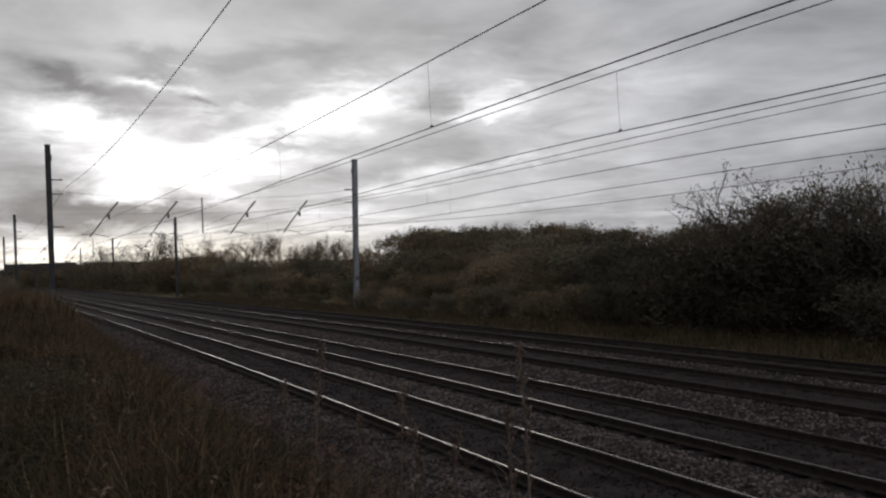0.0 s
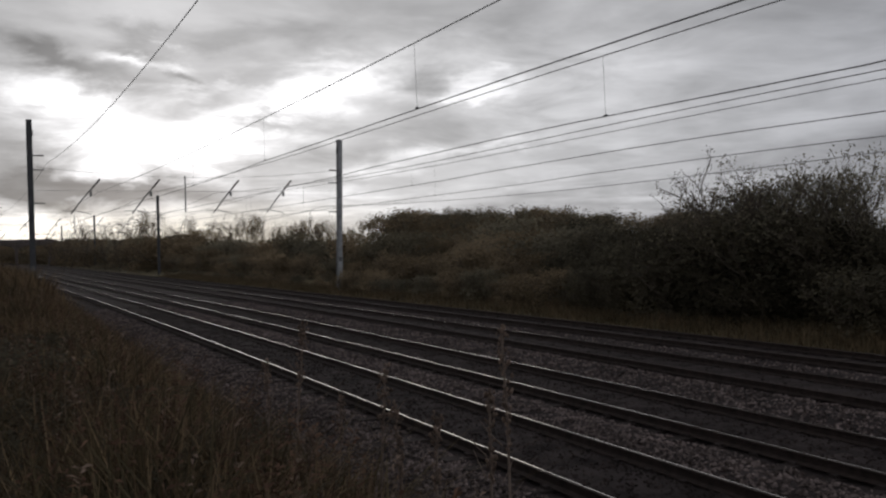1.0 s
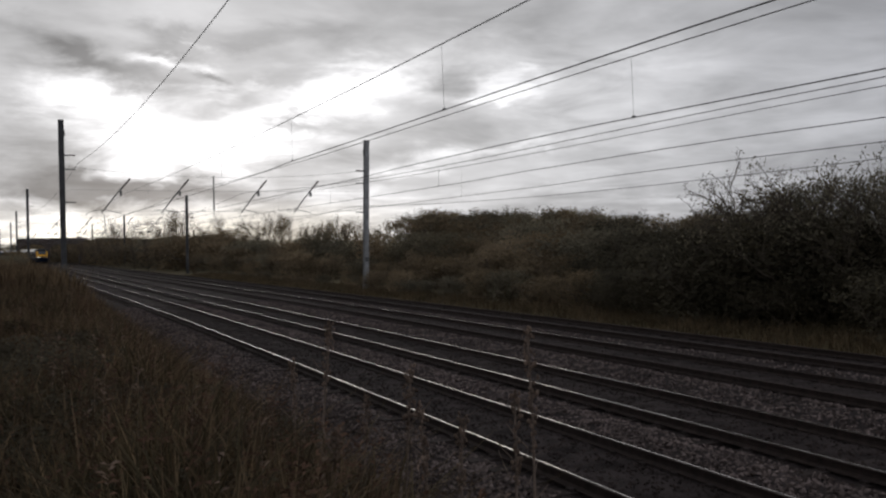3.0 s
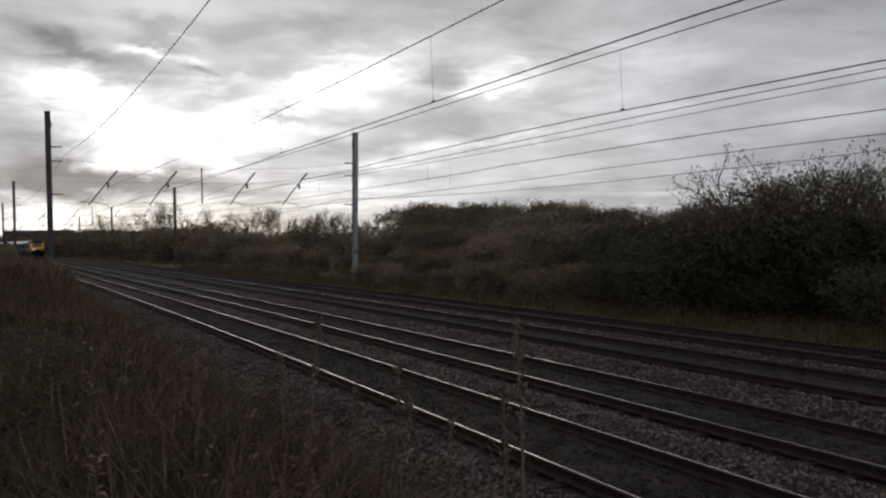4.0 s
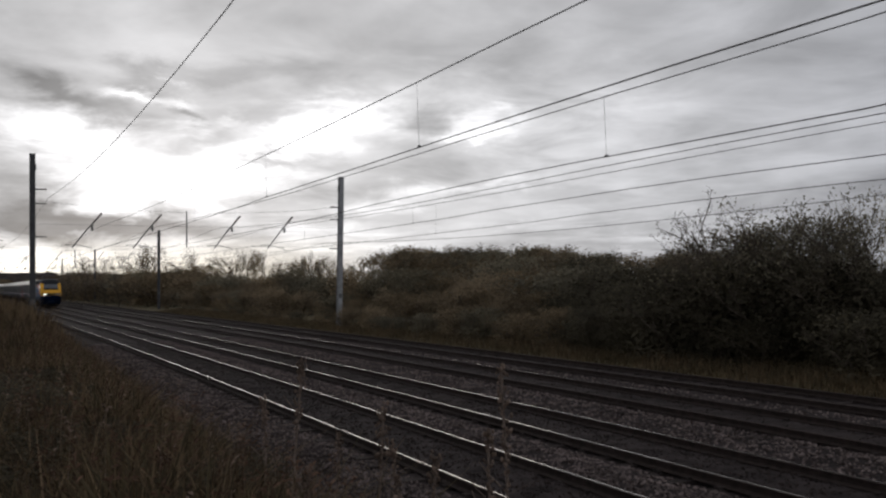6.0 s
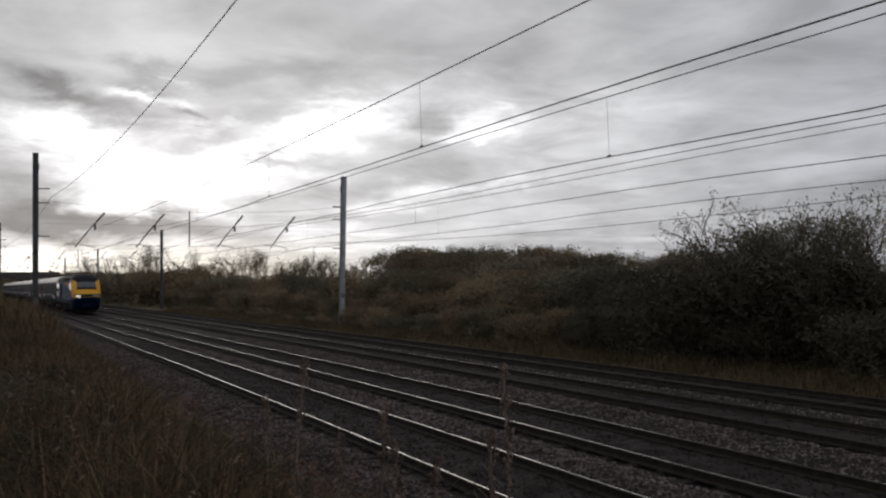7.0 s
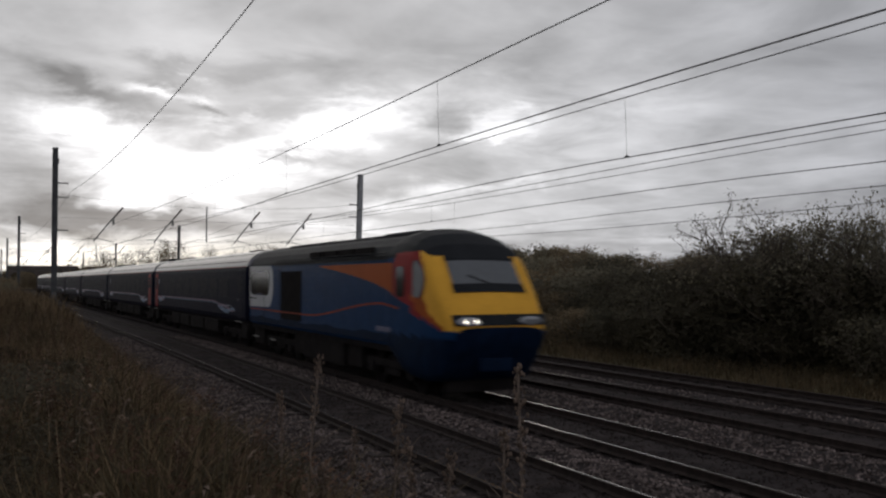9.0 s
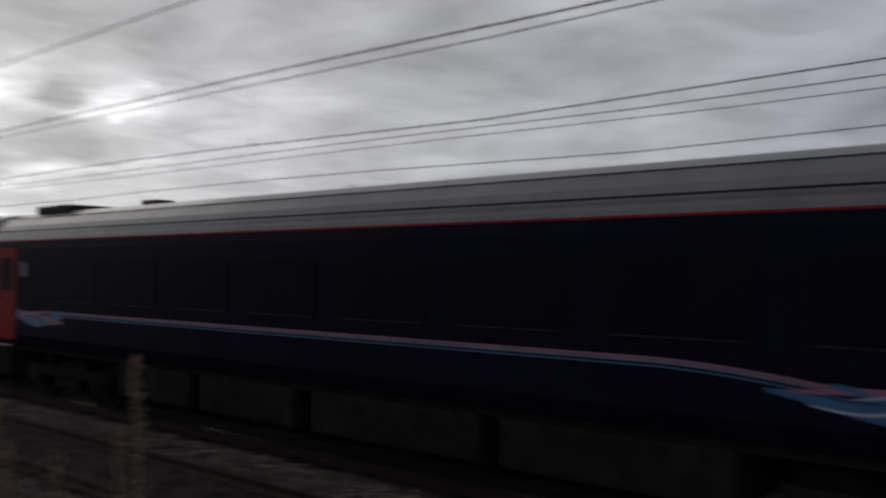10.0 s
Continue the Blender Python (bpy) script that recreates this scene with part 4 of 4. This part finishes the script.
def blocker_tube(x):
    """Deep open tube, added round a lamp to block its glow except from ahead."""
    bm = bmesh.new()
    n = 18
    rings = [[bm.verts.new((x + r * math.cos(k * math.tau / n), y, 1.83 + r * math.sin(k * math.tau / n))) for k in range(n)] for r, y in ((0.066, 0.02), (0.066, -0.16), (0.056, -0.16), (0.056, 0.02))]
    for q, w in zip(rings, rings[1:]):
        for k in range(n):
            bm.faces.new((q[k], q[(k + 1) % n], w[(k + 1) % n], w[k]))
    return bm


def power_car():
    t = thing("power_car", "streamlined blue, orange and yellow diesel power car leading train", "locomotive")
    key = [  # s, roof line, half width, lower edge, squareness
        (0.0, 1.70, 1.12, 0.55, 1), (0.04, 1.80, 1.17, 0.50, 1), (0.12, 1.94, 1.215, 0.46, 1), (0.26, 2.16, 1.26, 0.44, 1), (0.46, 2.46, 1.295, 0.43, 1),
        (0.75, 2.84, 1.325, 0.43, 1), (1.06, 3.26, 1.345, 0.44, 1), (1.4, 3.61, 1.36, 0.46, 0.85), (1.9, 3.88, 1.37, 0.50, 0.6), (2.5, 4.03, 1.37, 0.62, 0.3), (3.1, 4.03, 1.37, 0.95, 0.1), (3.4, ZC, 1.37, 1.08, 0)]
    st = []
    s = 0.0
    ks = [k[0] for k in key]
    while s < 3.4:
        st.append((s, section(*[float(np.interp(s, ks, [k[i] for k in key])) for i in (3, 1, 2, 4)])))
        s += 0.04

    def roofline(s):
        return float(np.interp(s, ks, [k[1] for k in key]))

    def flank(s, z):
        half = section(*[float(np.interp(s, ks, [k[i] for k in key])) for i in (3, 1, 2, 4)])[:12]
        return float(np.interp(z, [q[1] for q in half], [-q[0] for q in half]))

    def shade(c):
        s, z, x = c.y, c.z, abs(c.x)
        if z < 1.625:
            return 1 if z > 1.44 else 6
        if z < 1.15:
            return 6
        if s > 1.05 and z > 3.26 + 0.42 * min(0.5, s - 1.05) - 0.10 * max(0.0, x - 0.9):
            return 3
        if x < 1.27 and s < 1.06:
            return 0
        edge = float(np.interp(z, [1.67, 1.8, 2.0, 2.33, 2.55, 2.8, 3.1, 3.3, 3.5], [0.30, 0.58, 0.94, 1.26, 1.17, 1.12, 1.30, 1.52, 1.70]))
        if s < edge:
            return 0
        if z < 2.36 and s < edge + 0.16 + 1.75 * (z - 1.62):
            return 4 if s < edge + 0.10 + 1.0 * (z - 1.62) else 2
        if z > 3.3:
            return 2 if s < 2.9 and z < 3.46 else 3
        if s < 2.98 and z > 2.30 + 0.04 * (s - 1.5):
            return 2
        return 1
    # subdivided sections across the skin for clean colour edges
    dense = []
    for s, sec in st:
        row = []
        for a, b in zip(sec, sec[1:]):
            row += [(a[0] + (b[0] - a[0]) * i / 6, a[1] + (b[1] - a[1]) * i / 6) for i in range(6)]
        dense.append((s, row + [sec[-1]]))
    skin = loft(dense, shade)
    for v in skin.verts:
        if v.co.z < 1.66 and v.co.y < 2.4:
            k = (1.66 - v.co.z) / 1.2
            v.co.y += 0.75 * k ** 1.6 * (1 - v.co.y / 2.4)
            v.co.x *= 1 - 0.10 * k * k * (1 - v.co.y / 2.6) if v.co.y < 2.6 else 1.0
    cab = part("cab", skin, [P_YELLOW, P_BLUE, P_RED, P_GREY, P_ORANGE, P_WHITE, P_VALANCE], t, "raked yellow, red and orange cab nose", smooth=True)
    # windscreen
    def slope(s, x, off):
        return (x, s - off * 0.8, roofline(s) - 0.012 * (abs(x) / 0.9) ** 2 * 2 + off * 0.6)
    bm = bmesh.new()
    grid = [[bm.verts.new(slope(0.60 + 0.44 * j / 6, (-1 + 2 * i / 8) * (0.90 - 0.02 * j / 6), 0.018)) for i in range(9)] for j in range(7)]
    for j in range(6):
        for i in range(8):
            bm.faces.new((grid[j][i], grid[j][i + 1], grid[j + 1][i + 1], grid[j + 1][i]))
    part("windscreen", bm, P_SCREEN, cab, "dark raked windscreen", smooth=True)
    for nm, s0, s1, w in (("screen_lower_strip", 0.47, 0.62, 0.93), ("screen_upper_strip", 1.02, 1.10, 0.92)):
        bm = bmesh.new()
        rows = [[bm.verts.new(slope(a, (-1 + 2 * i / 8) * w, 0.024)) for i in range(9)] for a in (s0, (s0 + s1) / 2, s1)]
        for q, r in zip(rows, rows[1:]):
            for i in range(8):
                bm.faces.new((q[i], q[i + 1], r[i + 1], r[i]))
        part(nm, bm, P_GREY, cab)
    part("wiper", tube([slope(0.60, 0.05, 0.04), slope(0.76, -0.45, 0.04)], 0.012, sides=5), P_DIRT, cab)
    # lamp cluster across the nose
    bm = bmesh.new()
    v = [bm.verts.new((x, s, z)) for x, s, z in ((-1.16, 0.012, 1.735), (1.16, 0.012, 1.735), (1.20, 0.11, 1.985), (-1.20, 0.11, 1.985))]
    bm.faces.new(v)
    for a in v:
        a.co.y -= 0.035
    cl = part("lamp_recess", bm, P_GREY, cab, "black lamp recess across nose")
    for side in (-1, 1):
        for x, lit in ((0.92, side < 0), (0.66, side < 0)):
            bm = bmesh.new()
            cylinder(bm, (side * x, 0.012, 1.83), (0, -1, 0.35), 0.055, 0.07, 18)
            # added tube, hides the lamp from the side
            part("lamp_hood", blocker_tube(side * x), P_DIMLAMP, cl)
            part("headlamp" if lit else "marker_lamp", bm, P_LAMP if lit else P_DIMLAMP, cl)
        bm = cylinder(bmesh.new(), (0, 0, 0), (0, 0, 1), 1.0, 1.0, 24)
        bmesh.ops.transform(bm, matrix=Matrix.Translation((side * 0.80, 0.022, 1.83)) @ Matrix.Rotation(radians(70), 4, "X") @ Matrix.Diagonal((0.30, 0.10, 0.05, 1)), verts=bm.verts)
        part("lamp_lens", bm, P_DIMLAMP, cl, "pale oval lamp lens")
    # lower valance and coupling cover
    part("buffer_fairing", boxed(-0.42, 0.42, 0.16, 0.5, 0.70, 1.0, 0.05), P_VALANCE, cab)
    part("obstacle_guard", boxed(-0.95, 0.95, 0.85, 0.95, 0.18, 0.55, 0.03), P_DIRT, t)
    # main body
    body = part("body", loft([(3.36, section(1.12, ZC, 1.37, 0)), (17.5, section(1.12, ZC, 1.37, 0))], lambda c: 1 if c.z > 3.29 else 0), [P_BLUE, P_GREY], t, "blue body side with orange sweep", smooth=False)
    # raised roof equipment, stepped down towards the rear
    for s0, s1, z, w in ((3.0, 5.4, 0.085, 0.62), (5.4, 9.6, 0.055, 0.6), (9.6, 14.6, 0.07, 0.6), (14.6, 17.2, 0.045, 0.5)):
        part("roof_hatch", boxed(-w, w, s0, s1, ZC - 0.25, ZC + z - 0.05, 0.05), P_GREY, body)
    for sx in (-1, 1):
        for z in (3.28, 3.36, 3.44):
            part("cantrail_rib", tube([(sx * (1.385 - (z - 3.28) * 0.28), 3.4, z), (sx * (1.385 - (z - 3.28) * 0.28), 14.0, z)], 0.018, sides=5), P_GREY, body)
        for s in np.arange(4.6, 10.2, 1.4):
            part("roof_louvre", boxed(sx * 1.20, sx * 1.335, s, s + 1.1, 3.42, 3.62, 0.02), P_DIRT, body)

    def sweep_low(s):
        f = max(0.0, min(1.0, (s - 2.98) / 5.8))
        return 2.36 + 0.80 * f ** 0.62
    ribbons("orange_sweep", sweep_low, lambda s: 3.18, 2.98, 8.75, P_ORANGE, body, 0.0)

    def pin(s):
        f = max(0.0, min(1.0, (s - 3.6) / 6.4))
        return 2.16 - 0.50 * f * f * (3 - 2 * f) - 0.10 * max(0.0, 3.6 - s)
    ribbons("red_pinstripe", lambda s: pin(s) - 0.026, lambda s: pin(s) + 0.026, 2.6, 14.2, P_PIN, body, 0.002)
    ribbons("red_pinstripe", lambda s: 1.66, lambda s: 1.70, 13.2, 17.45, P_PIN, body, 0.002)
    decal("cab_window", [(1.74, 2.38), (1.78, 3.10), (1.72, 3.20), (1.56, 3.22), (1.34, 3.08), (1.20, 2.90), (1.16, 2.76), (1.20, 2.58), (1.32, 2.40), (1.44, 2.34), (1.54, 2.34)], P_GLASS, cab, off=0.03, skin=flank)
    decal("cab_door_window", rounded(2.28, 2.78, 2.35, 3.08, 0.08), P_GLASS, cab, off=0.004)
    decal("cooler_grille", [(10.65, 1.42), (13.07, 1.42), (13.07, 3.05), (10.65, 3.05)], P_DIRT, body, "dark louvred cooler grille")
    for sx in (-1, 1):
        for i in range(22):
            z = 1.48 + i * 0.07
            part("grille_slat", boxed(sx * 1.374, sx * 1.392, 10.75, 12.97, z, z + 0.022), P_DIRT, body)
    # guard's compartment panel with rounded leading edge
    panel = [(17.5, 1.76)] + [(14.1 + 0.75 * (1 - math.sin(a)), 2.5 - 0.74 * math.cos(a)) for a in np.linspace(0.25, 1.57, 8)] + [(14.1 + 0.45 * (1 - math.cos(a)), 2.75 + 0.52 * math.sin(a)) for a in np.linspace(0.1, 1.5, 8)] + [(17.5, 3.29)]
    pn = decal("guard_panel", panel, P_WHITE, body, "white panel round the guard's window")
    decal("guard_window", rounded(14.55, 17.35, 2.2, 3.1, 0.38), P_GLASS, pn, off=0.006)
    decal("guard_door_window", rounded(15.55, 16.35, 2.25, 3.05, 0.08), P_GLASS, pn, off=0.012)
    for z in (2.225, 3.06):
        decal("window_bar", [(15.5, z), (16.4, z), (16.4, z + 0.03), (15.5, z + 0.03)], P_STRAND, pn, off=0.016)
    decal("grab_rail", [(16.3, 2.06), (17.25, 2.06), (17.25, 2.10), (16.3, 2.10)], P_GREY, pn, off=0.02)
    decal("maker_plate", rounded(3.15, 4.1, 1.46, 1.58, 0.04), P_STRAND, body, "small pale plate with unreadable lettering")
    for s in (13.25, 15.3, 17.35):
        decal("door_seam", [(s, 1.2), (s + 0.02, 1.2), (s + 0.02, 3.2), (s, 3.2)], P_GREY, body, off=0.008)
    ribbons("skirt_grime", lambda s: 1.20, lambda s: 1.40 + 0.03 * math.sin(s * 1.7) + 0.02 * math.sin(s * 4.1), 3.4, 17.45, P_VALANCE, body, 0.001, 50, "dirty lower edge of body side")
    # underframe
    part("underframe", boxed(-1.25, 1.25, 3.3, 17.5, 0.95, 1.14, 0.02), P_DIRT, t)
    part("fuel_tank", boxed(-1.22, 1.22, 7.0, 10.9, 0.28, 0.97, 0.08), P_DIRT, t)
    # blocks added in the gaps, standing in for the shade under the body
    for nm, s0, s1 in (("battery_box", 5.7, 6.8), ("air_tank", 11.05, 12.15), ("coupling_gear", 16.1, 17.5)):
        part(nm, boxed(-1.15, 1.15, s0, s1, 0.34, 0.97, 0.05), P_DIRT, t)
    bogie(t, 3.75, True)
    bogie(t, 14.05, True)
    for s in (13.9, 16.3):
        decal("step", [(s, 0.62), (s + 0.7, 0.62), (s + 0.7, 0.66), (s, 0.66)], P_STEP, t, off=-0.05)
    part("end_gangway", boxed(-0.6, 0.6, 17.45, 18.15, 1.1, 3.4, 0.06), P_DIRT, t)
    return t


def coach(red_front, red_rear):
    """Saloon coach 23 m long, front end at s = 0."""
    L, zc = 22.6, 4.0
    t = thing("coach", "dark blue passenger coach with flowing pink line", "railway coach", group="coaches of the train")
    ends = [(0.0, section(1.15, zc - 0.12, 1.30, 0)), (0.12, section(1.12, zc - 0.02, 1.37, 0)), (0.3, section(1.12, zc, 1.37, 0))]
    st = ends + [(L - 0.3, ends[2][1]), (L - 0.12, ends[1][1]), (L, ends[0][1])]
    body = part("body", loft(st, lambda c: (2 if c.z < 3.56 else 1) if c.z > 3.31 else 0), [P_NAVY, P_ROOF, P_CANT], t, "navy blue coach body")
    for sx in (-1, 1):
        for z, x in ((3.50, 1.29), (3.80, 0.93)):
            part("roof_rib", tube([(sx * x, 0.3, z + 0.012), (sx * x, L - 0.3, z + 0.012)], 0.014, sides=5), P_GREY, body)
    ribbons("cantrail_line", lambda s: 3.287, lambda s: 3.315, 0.15, L - 0.15, P_RED, body, -0.046, 4)
    for k in range(8):
        s = 3.0 + k * 2.1
        w = decal("window", rounded(s, s + 1.6, 2.10, 2.88, 0.10), P_CARGLASS, body, off=0.003)
        decal("window_sill", [(s + 0.05, 2.05), (s + 1.55, 2.05), (s + 1.55, 2.075), (s + 0.05, 2.075)], P_GREY, w, off=0.01)
    for s0 in (0.55, L - 1.45):
        red = red_rear if s0 > 5 else red_front
        d = decal("door", rounded(s0, s0 + 0.9, 1.2, 3.15, 0.05), P_DOOR if red else P_NAVY, body, "red slam door at coach end" if red else "", off=0.002)
        decal("door_window", rounded(s0 + 0.15, s0 + 0.75, 2.25, 2.95, 0.06), P_CARGLASS, d, off=0.006)
        decal("door_handle", [(s0 + 0.62, 1.95), (s0 + 0.8, 1.95), (s0 + 0.8, 1.99), (s0 + 0.62, 1.99)], P_STRAND, d, off=0.02)
        decal("step", [(s0 + 0.3, 1.06), (s0 + 1.3, 1.06), (s0 + 1.3, 1.09), (s0 + 0.3, 1.09)], P_STEP, t, off=-0.03)

    def flow(s):
        return 1.79 - 0.33 * (1 - max(0.0, min(1.0, (s - 3.2) / 3.0))) ** 1.7
    ribbons("flow_line", lambda s: flow(s) + 0.01, lambda s: flow(s) + 0.048, 4.2, L - 2.2, P_STRAND, body, 0.003, 60)
    ribbons("flow_line_cyan", lambda s: flow(s) - 0.03, lambda s: flow(s) - 0.012, 3.4, L - 3.0, P_CYAN, body, 0.003, 60)
    ribbons("flow_line_pink", lambda s: flow(s) + 0.05, lambda s: flow(s) + 0.072, 3.4, L - 2.6, P_PINK, body, 0.003, 60)
    for k, (mat, amp, ph, w) in enumerate(((P_CYAN, 0.13, 0.0, 0.075), (P_PINK, 0.11, 1.6, 0.035), (P_PALE, 0.17, 2.4, 0.016), (P_CYAN, 0.19, 3.6, 0.035), (P_PALE, 0.10, 4.6, 0.012))):
        def wave(s, amp=amp, ph=ph, k=k):
            f = (s - 1.75) / 3.2
            return 1.56 + amp * math.sin(s * (1.25 + 0.35 * k) + ph) * (0.25 + 0.75 * math.sin(math.pi * min(1.0, max(0.0, f)))) + 0.04 * (s - 3)
        ribbons("flow_strand", lambda s: wave(s) - w * (0.2 + 0.8 * math.sin(math.pi * (s - 1.7) / 3.4)), lambda s: wave(s) + w * (0.2 + 0.8 * math.sin(math.pi * (s - 1.7) / 3.4)), 1.8, 4.95 - 0.2 * k, mat, body, 0.004 + 0.003 * k, 40)
    for k, (mat, amp, ph, w) in enumerate(((P_CYAN, 0.10, 0.5, 0.09), (P_STRAND, 0.10, 2.0, 0.025), (P_PINK, 0.08, 3.1, 0.03))):
        ribbons("flow_strand", lambda s: 1.72 + amp * math.sin(s * 2.4 + ph) - w, lambda s: 1.72 + amp * math.sin(s * 2.4 + ph) + w, L - 3.6, L - 1.6, mat, body, 0.004 + 0.003 * k, 30)
    decal("class_mark", rounded(L - 1.95, L - 1.72, 2.55, 2.85, 0.04), P_STRAND, body, off=0.004)
    for s, w, h, l in ((2.4, 0.25, 0.06, 0.6), (3.6, 0.22, 0.06, 0.5), (17.6, 0.22, 0.09, 0.5), (20.2, 0.7, 0.08, 1.5)):
        part("roof_vent", boxed(-w, w, s, s + l, zc - 0.08, zc + h, 0.03), P_GREY, body)
    part("underframe", boxed(-1.2, 1.2, 0.2, L - 0.2, 0.98, 1.14, 0.02), P_DIRT, t)
    for s0, s1 in ((0.1, 1.1), (L - 1.1, L - 0.1), (5.3, 5.6), (5.6, 8.2), (8.5, 11.6), (12.0, 14.4), (14.7, 17.0)):
        part("equipment_box", boxed(-1.28, 1.28, s0, s1, 0.42, 1.0, 0.05), P_DIRT, t)
    bogie(t, 3.2, False)
    bogie(t, L - 3.2, False)
    for s0 in (-0.3, L):
        part("gangway", boxed(-0.62, 0.62, s0, s0 + 0.36, 1.1, 3.5, 0.04), P_DIRT, t)
    return t


LEAD = power_car()
SALOON = coach(False, False)
COACHES = [coach(False, True), coach(True, False), SALOON] + [copy_thing(SALOON, Matrix.Identity(4)) for _ in range(4)]


# ---- what moves ----
def along(y0, dist):
    """The y reached by going dist along the track from y0."""
    y = y0
    for _ in range(6):
        m = (bend(y) - bend(y0)) / max(1e-6, y - y0) if y != y0 else 0.0
        y = y0 + dist / math.hypot(1.0, m)
    return y


def ride(front, a, b):
    """Pose of a vehicle whose pivots lie a and b metres behind its front, itself at y = front."""
    ya, yb = along(front, a), along(front, b)
    x = TRACKS[1]
    pa, pb = on_line(x, ya), on_line(x, yb)
    d = (pb - pa).normalized()
    o = pa - d * a
    return pose(o.x, o.y, 0, 0, 0, math.degrees(math.atan2(-d.x, d.y)))


def nose(t):
    return 18.0 - 39.0 * (t - 9.0) + 4.0 * max(0.0, t - 9.4) ** 2


def motions():
    times = [0.5 * i for i in range(18)] + [9.0, 9.2, 9.4, 9.6, 9.8, 10.0]
    walk(LEAD, [(t, ride(nose(t), 3.75, 14.05)) for t in times])
    for k, c in enumerate(COACHES):
        walk(c, [(t, ride(along(nose(t), 18.1 + 23.3 * k), 3.2, 19.4)) for t in times])


motions()
